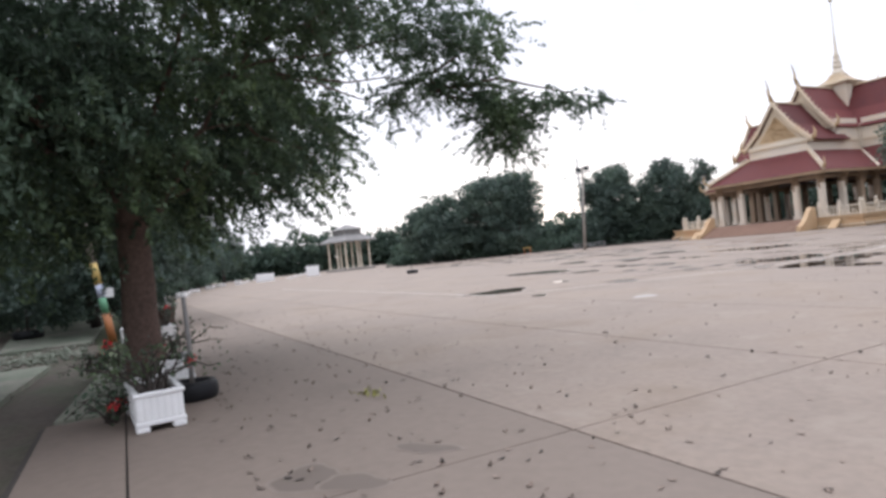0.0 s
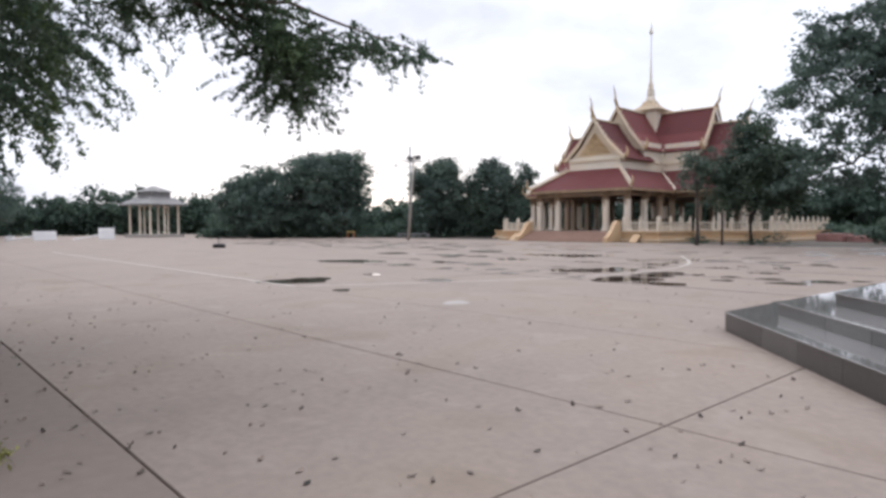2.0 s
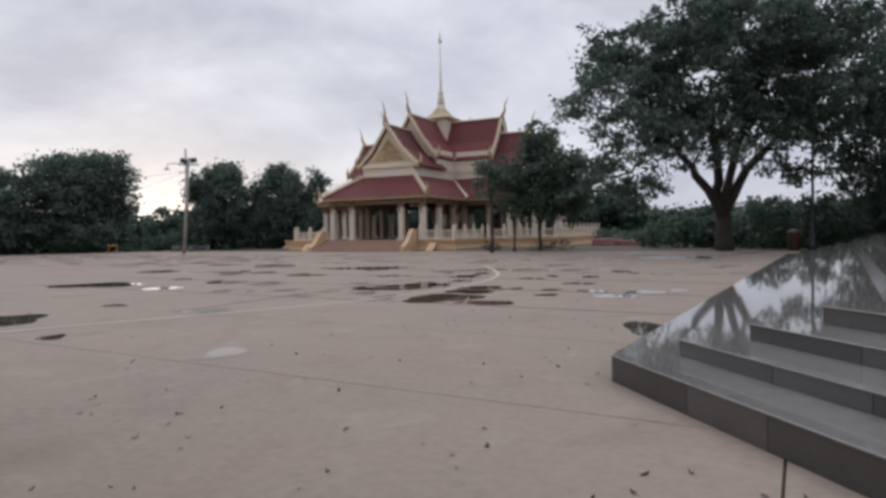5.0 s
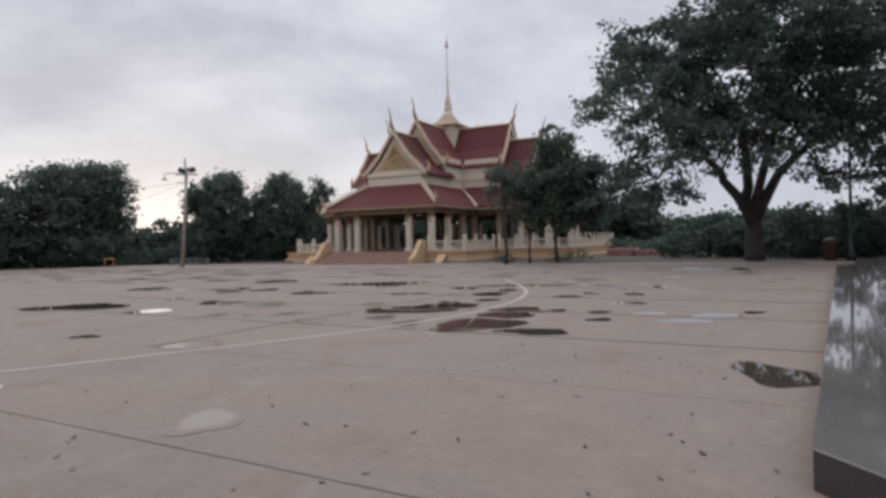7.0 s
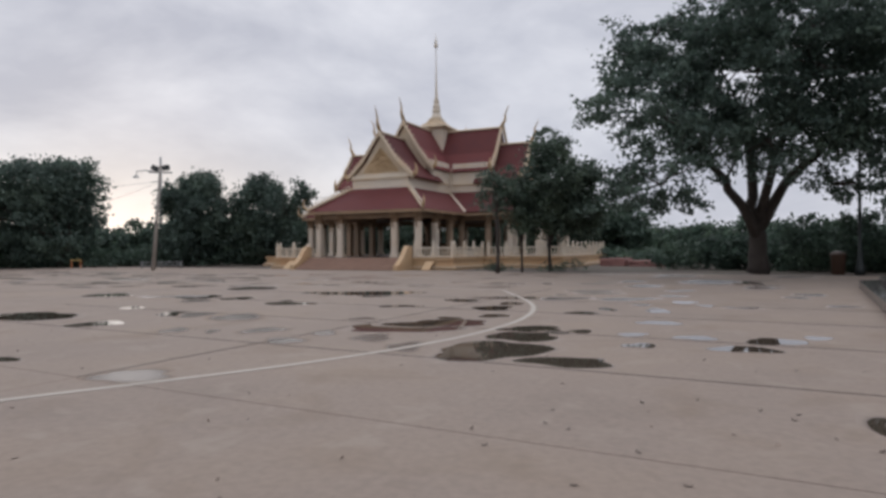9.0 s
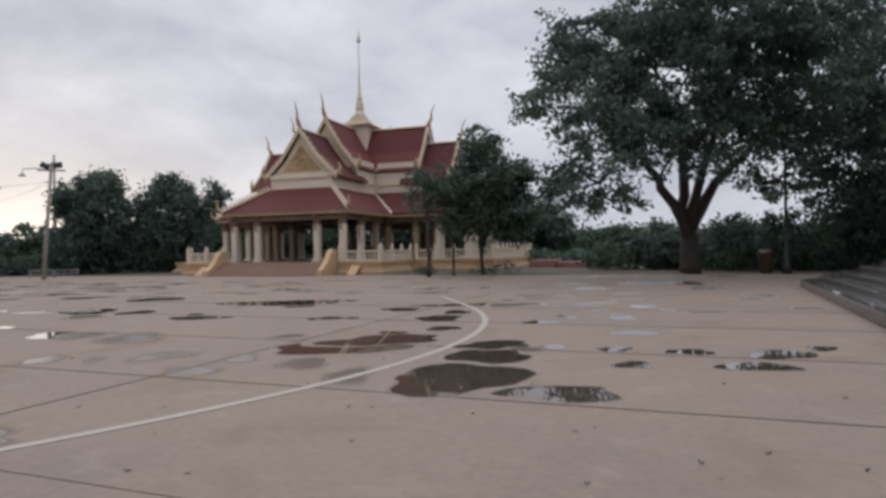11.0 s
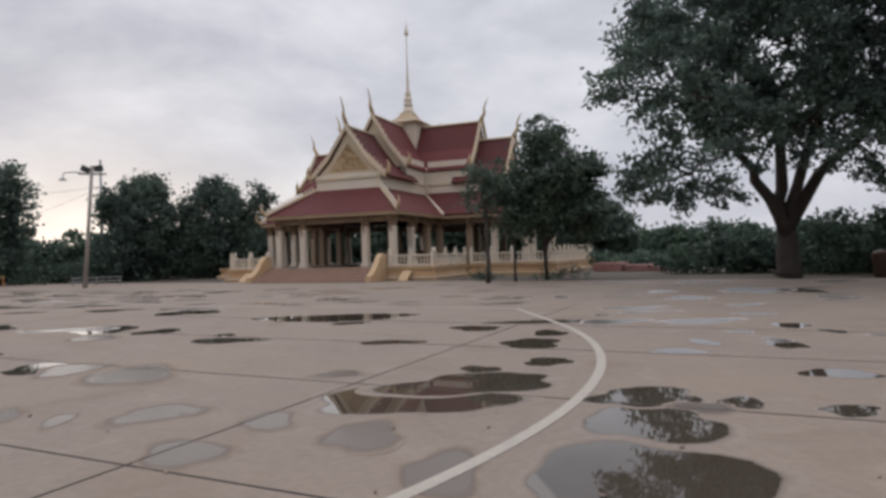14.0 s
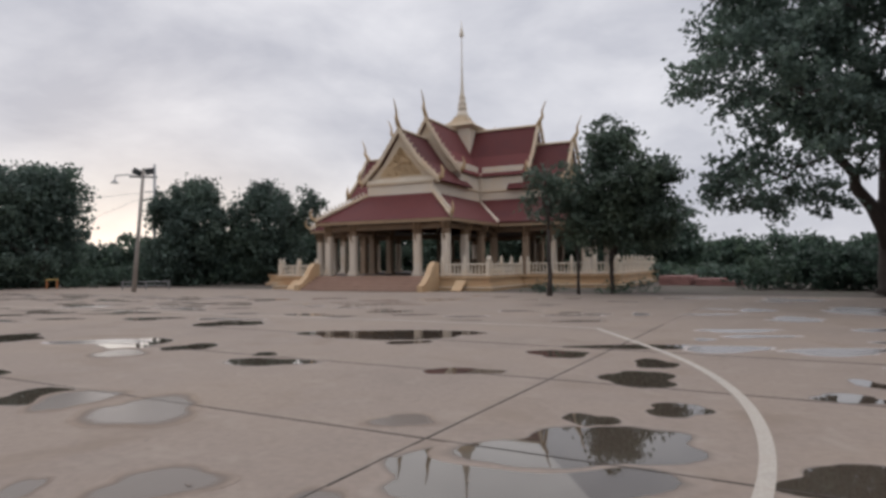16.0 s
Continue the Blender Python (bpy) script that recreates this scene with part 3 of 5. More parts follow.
# roofs
T_IN, Z_IN, Z_EAVE = 2.1, 5.15, 3.63
REACH = ED
for turn in (0, 90, 180, 270):
    M = Matrix.Rotation(radians(turn), 4, "Z")
    short = 1.0 if turn in (90, 270) else 0.0
    ED, G_OUT, G_IN = REACH - short, 8.5 - short, 5.27

    def roof_part(name, bm, mat, label=""):
        bm.transform(M)
        bmesh.ops.recalc_face_normals(bm, faces=bm.faces)
        return part(name, bm, mat, hall, label)

    # skirt roof round the arm: front slope and two side slopes
    bm = bmesh.new()
    plate(bm, [(-EW, -ED, Z_EAVE), (EW, -ED, Z_EAVE), (T_IN, -G_OUT, Z_IN), (-T_IN, -G_OUT, Z_IN)], 0.1)
    for s in (-1, 1):
        plate(bm, [(s * EW, -ED, Z_EAVE), (s * EW, -EW, Z_EAVE), (s * T_IN, -T_IN, Z_IN), (s * T_IN, -G_OUT, Z_IN)], 0.1)
    roof_part("skirt_roof", bm, RED_TILE, "dark red tiled lower roof")
    # eave board and soffit
    bm = bmesh.new()
    box(bm, -EW - 0.04, EW + 0.04, -ED - 0.04, -ED + 0.03, Z_EAVE - 0.2, Z_EAVE - 0.02)
    for s in (-1, 1):
        box(bm, s * EW - 0.035, s * EW + 0.035, -ED + 0.035, -EW - 0.04, Z_EAVE - 0.2, Z_EAVE - 0.02)
    roof_part("eave_board", bm, EAVE)
    bm = bmesh.new()
    box(bm, -EW + 0.05, EW - 0.05, -ED + 0.05, -EW + 0.05, Z_EAVE - 0.16, Z_EAVE - 0.12)
    roof_part("soffit", bm, DARK_INSIDE)
    bm = bmesh.new()
    box(bm, -CX - 0.12, CX + 0.12, -10.22 + short, -9.98 + short, 3.12, 3.4)
    for s in (-1, 1):
        box(bm, s * CX - 0.12, s * CX + 0.12, -9.97 + short, -3.5, 3.13, 3.4)
    roof_part("beam", bm, BRACKET)
    # hip and valley ridges, cream, with small horns
    for s in (-1, 1):
        bm = bmesh.new()
        tube(bm, [(s * (EW + 0.08), -ED - 0.08, Z_EAVE + 0.08), (s * T_IN, -G_OUT, Z_IN + 0.05)], [0.1, 0.1], 6)
        roof_part("hip_ridge", bm, CREAM)
        bm = bmesh.new()
        x, y, z = s * (EW + 0.05), -ED - 0.05, Z_EAVE + 0.15
        tube(bm, [(x, y, z), (x + s * 0.15, y - 0.15, z + 0.1), (x + s * 0.2, y - 0.2, z + 0.35), (x + s * 0.12, y - 0.12, z + 0.65)], [0.09, 0.08, 0.05, 0.01], 6)
        roof_part("corner_horn", bm, GOLD)
        for i in range(14):
            f = (i + 1) / 15
            p = Vector((s * (EW + 0.08), -ED - 0.08, Z_EAVE + 0.08)).lerp(Vector((s * T_IN, -G_OUT, Z_IN + 0.05)), f)
            bm = bmesh.new()
            tube(bm, [p + Vector((0, 0, 0.1)), p + Vector((s * 0.05, -0.05, 0.22)), p + Vector((0, 0, 0.3))], [0.06, 0.06, 0.01], 5)
            roof_part("ridge_bud", bm, WHITE)
        bm = bmesh.new()
        tube(bm, [(s * (EW + 0.02), -EW - 0.02, Z_EAVE + 0.05), (s * T_IN, -T_IN, Z_IN + 0.03)], [0.1, 0.1], 6)
        if s > 0:
            roof_part("valley_gutter", bm, WHITE)
        else:
            bm.free()
    # white wall above the skirt roof
    bm = bmesh.new()
    box(bm, -T_IN, T_IN, -G_OUT + 0.02, -T_IN - 0.002, Z_IN - 0.35, 5.72)
    roof_part("upper_wall", bm, WHITE)
    bm = bmesh.new()
    box(bm, -T_IN - 0.06, T_IN + 0.06, -G_OUT - 0.06, -T_IN - 0.06, 5.72, 5.82)
    roof_part("cornice", bm, CREAM)
    bm = bmesh.new()
    box(bm, -T_IN + 0.03, T_IN - 0.03, -G_IN + 0.35, -T_IN - 0.16, 5.82, 7.3)
    roof_part("inner_wall", bm, WHITE)
    # two gable tiers
    for tier, (y0, y1, zt, ze, hw, curve) in enumerate(((G_OUT, 4.0, 8.74, 5.84, 2.45, 0.25), (G_IN, 0.0, 9.99, 6.72, 2.25, 0.22))):
        bm = bmesh.new()
        for s in (-1, 1):
            mid = (s * hw * 0.5, (zt + ze) / 2 - curve)
            for (xa, za), (xb, zb) in (((0, zt), mid), (mid, (s * hw, ze))):
                q = [(xa, -y0, za), (xb, -y0, zb), (xb, -y1, zb), (xa, -y1, za)]
                plate(bm, q if s > 0 else q[::-1], 0.1)
        roof_part("gable_roof", bm, RED_TILE, "dark red tiled gable roof")
        # gable wall with its ochre field
        bm = bmesh.new()
        w2 = hw - 0.25
        mid = (w2 * 0.5, (zt + ze) / 2 - curve - 0.15)
        pts = [(-w2, ze), (w2, ze), (mid[0], mid[1]), (0, zt - 0.2), (-mid[0], mid[1])]
        a = [bm.verts.new((x, -y0 + 0.3, z)) for x, z in pts]
        b = [bm.verts.new((x, -y0 + 0.12, z)) for x, z in pts]
        bm.faces.new(a)
        bm.faces.new(b[::-1])
        for i in range(5):
            bm.faces.new((a[i], a[(i + 1) % 5], b[(i + 1) % 5], b[i]))
        roof_part("gable_wall", bm, CREAM)
        if tier == 0:
            bm = bmesh.new()
            plate(bm, [(-1.35, -y0 + 0.1, ze + 0.35), (1.35, -y0 + 0.1, ze + 0.35), (0.05, -y0 + 0.1, zt - 0.95), (-0.05, -y0 + 0.1, zt - 0.95)], 0.08)
            gold = roof_part("gable_field", bm, GOLD, "gilded carved gable field")
            rng = np.random.default_rng(turn + 5)
            bm = bmesh.new()
            for i in range(60):
                h = rng.uniform(0, 1)
                x = rng.uniform(-1, 1) * 1.2 * (1 - h)
                z = ze + 0.42 + h * (zt - ze - 1.5)
                tube(bm, [(x - 0.07, -y0 + 0.06, z), (x, -y0 + 0.04, z + 0.08), (x + 0.07, -y0 + 0.06, z + 0.02)], [0.02, 0.03, 0.015], 5)
            bm.transform(M)
            part("carving", bm, GOLD, gold)["kind"] = "stuff"
            bm = bmesh.new()
            box(bm, -w2, w2, -y0 + 0.02, -y0 + 0.3, ze - 0.02, ze + 0.2, 0.02)
            roof_part("gable_sill", bm, WHITE)
        # barge boards with flame edge, horn finials
        for s in (-1, 1):
            bm = bmesh.new()
            line = [(0, zt + 0.1), (s * hw * 0.5, (zt + ze) / 2 - curve + 0.1), (s * (hw + 0.05), ze + 0.05)]
            for (xa, za), (xb, zb) in zip(line, line[1:]):
                q = [(xa, -y0 - 0.08, za + 0.08), (xb, -y0 - 0.08, zb + 0.08), (xb, -y0 - 0.08, zb - 0.24), (xa, -y0 - 0.08, za - 0.24)]
                plate(bm, q, 0.16)
            barge = roof_part("barge_board", bm, CREAM)
            bm = bmesh.new()
            for i in range(11):
                f = (i + 0.5) / 11 * 2
                (xa, za), (xb, zb) = (line[0], line[1]) if f < 1 else (line[1], line[2])
                f = f % 1
                x, z = xa + (xb - xa) * f, za + (zb - za) * f + 0.08
                tube(bm, [(x, -y0, z), (x + s * 0.04, -y0, z + 0.06), (x + s * 0.02, -y0, z + 0.14)], [0.045, 0.035, 0.006], 5)
            bm.transform(M)
            part("flame_edge", bm, CREAM, barge)["kind"] = "stuff"
            bm = bmesh.new()
            x, z = s * (hw + 0.02), ze + 0.1
            tube(bm, [(x - s * 0.1, -y0 - 0.02, z - 0.1), (x + s * 0.16, -y0 - 0.02, z + 0.05), (x + s * 0.22, -y0 - 0.02, z + 0.35), (x + s * 0.1, -y0 - 0.02, z + 0.75)], [0.14, 0.13, 0.09, 0.01], 6)
            roof_part("gable_foot_horn", bm, GOLD)
        bm = bmesh.new()
        tube(bm, [(0, -y0 + 0.05, zt + 0.05), (0, -y0 - 0.12, zt + 0.3), (0, -y0 - 0.3, zt + 0.6), (0, -y0 - 0.28, zt + 0.95), (0, -y0 - 0.42, zt + 1.3), (0, -y0 - 0.6, zt + 1.65)], [0.13, 0.13, 0.1, 0.06, 0.04, 0.01], 7)
        roof_part("horn_finial", bm, GOLD)
        bm = bmesh.new()
        tube(bm, [(0, -y0, zt + 0.06), (0, -y1, zt + 0.06)], [0.08, 0.08], 6)
        roof_part("ridge_cap", bm, CREAM)
# central body and spire
bm = bmesh.new()
box(bm, -T_IN - 0.15, T_IN + 0.15, -T_IN - 0.15, T_IN + 0.15, 5.3, 6.9)
part("central_wall", bm, WHITE, hall)
bm = bmesh.new()
box(bm, -0.95, 0.95, -0.95, 0.95, 8.2, 10.2)
part("spire_base", bm, WHITE, hall)
bm = bmesh.new()
for h, z0, z1 in ((1.15, 10.2, 10.3), (1.28, 10.3, 10.42), (1.05, 10.42, 10.52), (0.85, 10.52, 10.66), (0.68, 10.66, 10.8), (0.56, 10.8, 10.95), (0.46, 10.95, 11.15)):
    box(bm, -h, h, -h, h, z0, z1, 0.03)
part("spire_tiers", bm, CREAM, hall)
bm = bmesh.new()
lathe(bm, [(0.44, 11.15), (0.4, 11.3), (0.32, 11.5), (0.27, 11.62), (0.33, 11.66), (0.3, 11.8), (0.26, 12.0), (0.3, 12.05), (0.22, 12.2), (0.2, 12.4), (0.23, 12.45), (0.13, 12.7), (0.09, 13.3), (0.055, 14.2), (0.033, 15.2), (0.026, 16.55), (0.13, 16.62), (0.15, 16.75), (0.1, 17.0), (0.04, 17.25), (0.006, 17.75)], 12)
part("spire", bm, WHITE, hall, smooth=True)


# ---- trees ----
# the tamarind by the planters, its crown reaching over the plaza
tamarind = tree("tamarind_tree", "large tamarind with a reddish trunk and drooping feathery dark foliage", (-4.0, -7.42, 0), 2.3, 0.185,
     [(0, 0, 4.6, 3.6, 3.2, 1.7), (-1.5, 0.5, 3.3, 2.6, 2.0, 1.3), (1.6, -1.8, 3.6, 2.6, 2.0, 1.6), (0.9, 2.4, 4.2, 1.3, 1.5, 0.6), 
      (-1.6, 2.2, 3.1, 1.5, 1.2, 1.0), (-2.6, -2, 3.0, 2.4, 2.0, 1.6), (2.2, 1.0, 4.6, 1.8, 1.8, 0.9), (0.3, -1.6, 2.7, 2.0, 1.0, 1.0), (0.8, 0.9, 2.7, 1.4, 1.1, 0.8), (1.2, -0.7, 2.6, 1.9, 1.1, 0.8), (-1.2, 0.4, 2.4, 2.0, 1.4, 0.8), (2.2, -2.2, 2.7, 1.6, 1.2, 1.1)],
     3400, 120, 0.066, (0.045, 0.045, 0.03), 11, bark=BROWN_BARK, leaves=LEAF_NEAR, limbs=16, twigs=110, droop=0.7, stretch=2.3, length=0.75, drop=0.4, shell=0.25, limb=0.55)
# its low bough, hanging out over the plaza in feathery sprays
bough_rng = np.random.default_rng(77)
BOUGH = [(2.05, 3.62, 2.5, 0.46, 0.42, 0.34), (2.1, 3.6, 2.42, 0.4, 0.36, 0.3), (2.0, 3.55, 2.62, 0.42, 0.4, 0.26), (1.95, 3.75, 2.2, 0.28, 0.26, 0.14), (2.45, 4.1, 2.58, 0.38, 0.34, 0.14), (2.78, 4.38, 2.56, 0.22, 0.2, 0.08), (1.5, 2.55, 2.75, 0.24, 0.22, 0.26), (1.6, 3.0, 2.95, 0.45, 0.5, 0.22),
         (1.95, 3.4, 2.9, 0.4, 0.36, 0.26), (2.18, 3.34, 3.3, 0.5, 0.46, 0.3), (1.85, 2.85, 3.4, 0.6, 0.55, 0.34)]
for i, b in enumerate(BOUGH):
    bm = bmesh.new()
    tube(bm, bent(bough_rng, (0.5, 1.0, 3.3) if i in (6, 7, 10) else (1.6, 3.0, 2.95), b[:3], 0.08, 0.03), [0.022, 0.02, 0.016, 0.012, 0.009, 0.005], 6)
    part("limb", bm, BROWN_BARK, tamarind, smooth=True)
_, sprays = blob_points(bough_rng, BOUGH, 560, 80, (0.022, 0.022, 0.012), 0.1, 0.34, 0.12)
foliage = new("foliage", leaf_mesh("foliage", sprays, 0.036, LEAF_NEAR, bough_rng, 0.5, 2.2))
foliage.parent = tamarind
# trees along the edge of the plaza, going away
ROW = [(-14.8, -6.8, 0.9), (-17.6, -7.7, 0.9), (-20.5, -7.8, 0.95), (-27.0, -6.8, 1.0), (-34.0, -5.6, 1.05), (-42.0, -4.2, 1.1), (-51.0, -1.2, 1.1), (-60.0, 1.4, 1.2), (-72.0, 6.0, 1.3)]
for i, (x, y, s) in enumerate(ROW):
    tree("roadside_tree", "dense dark green roadside tree", (x, y, 0), 1.7 * s, 0.14 * s,
         [(0, 0, 3.4 * s, 2.6 * s, 2.2 * s, 1.7 * s), (-1.5 * s, 0.2, 2.4 * s, 2.2 * s, 1.6 * s, 1.4 * s), (1.5 * s, 0.1, 2.5 * s, 2.1 * s, 1.6 * s, 1.4 * s), (0.3, -1.8 * s, 2.4 * s, 2.4 * s, 1.8 * s, 1.7 * s)],
         330, 62, 0.17, (0.24, 0.24, 0.15), 30 + i, limbs=8, twigs=30, group="trees along the plaza edge")
# clumps on the far side
tree("spreading_tree", "broad dark green tree at the plaza's far edge", (-48.8, 28.2, 0), 2.0, 0.3,
     [(0, 0, 5.9, 3.5, 3.5, 2.6), (-3.2, -4.0, 4.3, 3.2, 3.4, 2.2), (1.0, 2.2, 5.2, 2.2, 2.3, 3.1), (0.4, 0.6, 2.6, 3.3, 3.4, 2.3), (-3.8, -5.8, 3.4, 2.6, 2.6, 2.0), (-2.8, -4.2, 1.8, 3.0, 3.4, 1.7)],
     900, 62, 0.3, (0.45, 0.45, 0.25), 51, limbs=12, twigs=50, trunks=2, splay=1.0, length=1.2, shell=0.25)
for seed, (x, y), lobe in ((61, (-40.2, 35.5), (-0.8, -0.6, 5.2, 1.6, 1.6, 1.4)), (62, (-36.9, 39.2), (2.4, 2.0, 5.6, 1.0, 1.0, 1.5))):
    tree("round_tree", "dense dark round-headed tree", (x, y, 0), 1.7, 0.24,
         [(0, 0, 4.2, 2.65, 2.6, 2.7), (-0.3, -0.4, 2.1, 2.7, 2.6, 2.0), (0.2, 0.2, 6.3, 1.4, 1.4, 1.1), lobe], 460, 60, 0.28, (0.34, 0.34, 0.22), seed, limbs=8, twigs=30, group="two trees beside the hall", shell=0.25)
# young trees before the hall
tree("young_tree", "young tree with slim forked trunks before the hall", (-10.2, 30.6, 0), 1.5, 0.09,
     [(0, 0, 4.4, 1.8, 1.8, 1.7), (-0.9, -0.4, 3.1, 1.2, 1.2, 0.9), (0.9, 0.2, 3.2, 1.5, 1.5, 1.4), (-0.3, 0, 6.4, 0.9, 0.9, 0.9), (1.4, 0.2, 4.7, 0.9, 0.9, 1.1)], 420, 60, 0.22, (0.28, 0.28, 0.18), 71, limbs=9, twigs=30, trunks=2, splay=0.3, shell=0.25, leaves=LEAF_YOUNG)
tree("slender_tree", "slender young tree leaning at the hall's edge", (-11.6, 29.3, 0), 1.7, 0.06,
     [(-0.3, 0, 3.4, 0.8, 0.8, 1.2), (-0.5, 0, 4.5, 0.6, 0.6, 0.8)], 44, 50, 0.19, (0.24, 0.24, 0.16), 72, limbs=5, twigs=16, leaves=LEAF_YOUNG)
tree("slender_tree", "thin bare-stemmed sapling at the hall's edge", (-12.4, 27.9, 0), 2.6, 0.09,
     [(-0.1, 0, 4.2, 0.6, 0.6, 1.2)], 26, 40, 0.2, (0.22, 0.22, 0.16), 73, limbs=4, twigs=8, leaves=LEAF_YOUNG)
# the big rain tree
tree("rain_tree", "big wide rain tree with a forked trunk and dark open crown", (-0.9, 30.2, 0), 1.9, 0.42,
     [(0.01, -2.64, 8.38, 4.97, 4.6, 3.13), (-3.49, -6.99, 6.18, 2.24, 2.4, 1.92), (-3.33, -6.19, 3.62, 2.16, 2.08, 1.12), (3.69, -2.64, 7.46, 3.31, 3.31, 2.94), (2.41, -4.02, 10.41, 4.05, 3.68, 2.39), (-2.04, -4.1, 9.3, 2.24, 2.24, 1.55), (3.14, -2.18, 5.99, 2.21, 2.02, 0.92), (0.2, -4.48, 5.26, 2.94, 2.21, 1.2), (2.77, -2.18, 3.69, 1.29, 1.2, 0.64), (-5.09, -6.59, 6.34, 1.04, 1.2, 0.64), (-4.77, -6.59, 7.78, 0.8, 0.8, 0.48), (-3.9, -5.6, 8.7, 1.4, 1.3, 0.8), (-4.9, -5.9, 9.3, 1.2, 1.2, 0.8)],
     860, 95, 0.2, (0.28, 0.3, 0.13), 81, limbs=18, twigs=130, limb=0.4, leaders=[(-2.3, -3.6, 5.2), (-0.6, -2.4, 6.8), (1.4, -2.6, 7.2), (2.9, -2.4, 5.4)], length=1.1, drop=0.2, shell=0.4)
for i, (x, y, s) in enumerate(((8.5, 31.5, 1.0), (13.5, 27.5, 1.15), (21.0, 33.0, 1.2))):
    tree("shade_tree", "tall dense dark shade tree behind the stage", (x, y, 0), 3.0 * s, 0.28 * s,
         [(0, 0, 8.2 * s, 4.4 * s, 4.2 * s, 3.4 * s), (-2.0, -1.0, 5.0 * s, 3.4 * s, 3.0 * s, 2.4 * s), (2.0, 1, 4.6 * s, 3.2 * s, 3.0 * s, 2.6 * s), (-0.5, -0.5, 3.2 * s, 3.4 * s, 2.6 * s, 1.9 * s), (1.5, 0, 2.4, 2.6, 2.4, 2.2)], 640, 60, 0.27, (0.4, 0.4, 0.22), 90 + i, limbs=10, twigs=50, group="shade trees behind the stage", length=1.1, shell=0.3)


def band(x0, y0, x1, y1, height, deep, step, seed):
    rng = np.random.default_rng(seed)
    n = max(2, int(math.hypot(x1 - x0, y1 - y0) / step))
    out = []
    for i in range(n + 1):
        f = i / n
        h = height * rng.uniform(0.75, 1.15)
        out.append((x0 + (x1 - x0) * f + rng.normal() * 0.5, y0 + (y1 - y0) * f + rng.normal() * 0.5, h * 0.45, step * 0.9, deep, h * 0.55))
    return out


bush_band("bushes", "low dark scrub on the ground beyond the plaza", band(-4.5, 36.2, 34, 35.0, 1.7, 1.6, 2.0, 1), 900, 40, 0.26, (0.4, 0.4, 0.12), 101)
bush_band("bushes", "low dark scrub on the open ground", band(-14, 50, 40, 46, 1.0, 4.0, 3.0, 8), 800, 40, 0.4, (0.6, 0.6, 0.14), 108)
bush_band("bushes", "far belt of dark green woodland", band(-60, 165, 90, 150, 6.0, 5.0, 7.0, 9), 1300, 45, 1.1, (1.4, 1.4, 0.8), 109)
bush_band("bushes", "thick dark green scrub far behind the hall", band(-64, 58, -12, 60, 6.0, 2.5, 3.0, 2), 1700, 45, 0.45, (0.5, 0.5, 0.3), 102)
bush_band("bushes", "thick dark green scrub along the far edge", band(-95, 34, -44, 44, 4.0, 2.5, 3.0, 3), 1000, 45, 0.45, (0.5, 0.5, 0.3), 103)
bush_band("bushes", "dark green trees and scrub along the west side", band(-92, 0, -88, 36, 5.5, 3.0, 3.0, 4), 900, 45, 0.5, (0.5, 0.5, 0.35), 104)
bush_band("bushes", "dark undergrowth behind the planter row", band(-70, 2.5, -24, -10.0, 2.4, 2.0, 2.4, 5), 1100, 45, 0.26, (0.35, 0.35, 0.22), 105)
bush_band("bushes", "dark undergrowth behind the planting bed", band(-24, -12.6, 2, -15.0, 2.4, 1.6, 2.4, 7), 900, 55, 0.22, (0.3, 0.3, 0.2), 107)
bush_band("bushes", "tall dark trees behind the edge of the plaza", band(-80, -8, -2, -18.5, 7.5, 3.0, 4.0, 6), 1500, 50, 0.36, (0.5, 0.5, 0.4), 106)
bush_band("undergrowth", "dark undergrowth at the foot of the far trees", band(-57, 21, -43.5, 33, 1.3, 2.0, 1.6, 11), 420, 45, 0.26, (0.35, 0.35, 0.18), 111)
bush_band("undergrowth", "dark undergrowth at the foot of the two trees", band(-43.5, 33.0, -34.5, 41, 1.6, 1.4, 1.5, 12), 220, 45, 0.2, (0.3, 0.3, 0.16), 112)
bush_band("undergrowth", "small shrubs at the foot of the young trees", band(-11.8, 29.8, -9.8, 31.0, 0.5, 0.3, 0.7, 13), 26, 40, 0.12, (0.16, 0.16, 0.12), 113)
bush_band("undergrowth", "tall dark shrubs under the shade trees", [(1.2, 33.6, 1.3, 1.2, 1.0, 1.8), (3.2, 33.6, 1.3, 1.3, 1.0, 1.7), (5.2, 33.2, 1.6, 1.4, 1.2, 1.9), (7.4, 32.6, 2.0, 2.0, 1.5, 2.3), (10.4, 31.5, 2.2, 2.2, 1.6, 2.4), (13.8, 30.5, 2.2, 2.4, 1.8, 2.4)], 540, 50, 0.22, (0.3, 0.3, 0.18), 114)


# ---- the planting bed beside the plaza ----
rng = np.random.default_rng(3)
bm = bmesh.new()
bmesh.ops.create_grid(bm, x_segments=90, y_segments=40, size=0.5)
for v in bm.verts:
    v.co.x, v.co.y = -12 + v.co.x * 30, -10.9 + v.co.y * 6.2
    v.co.z = -0.085 + 0.05 * noise.noise(v.co * 1.3) + 0.03 * noise.noise(v.co * 4)
soil = part("soil_bed", bm, SOIL, smooth=True)
tagged(soil, "dark bare soil of the planting bed", "soil", kind="structure")
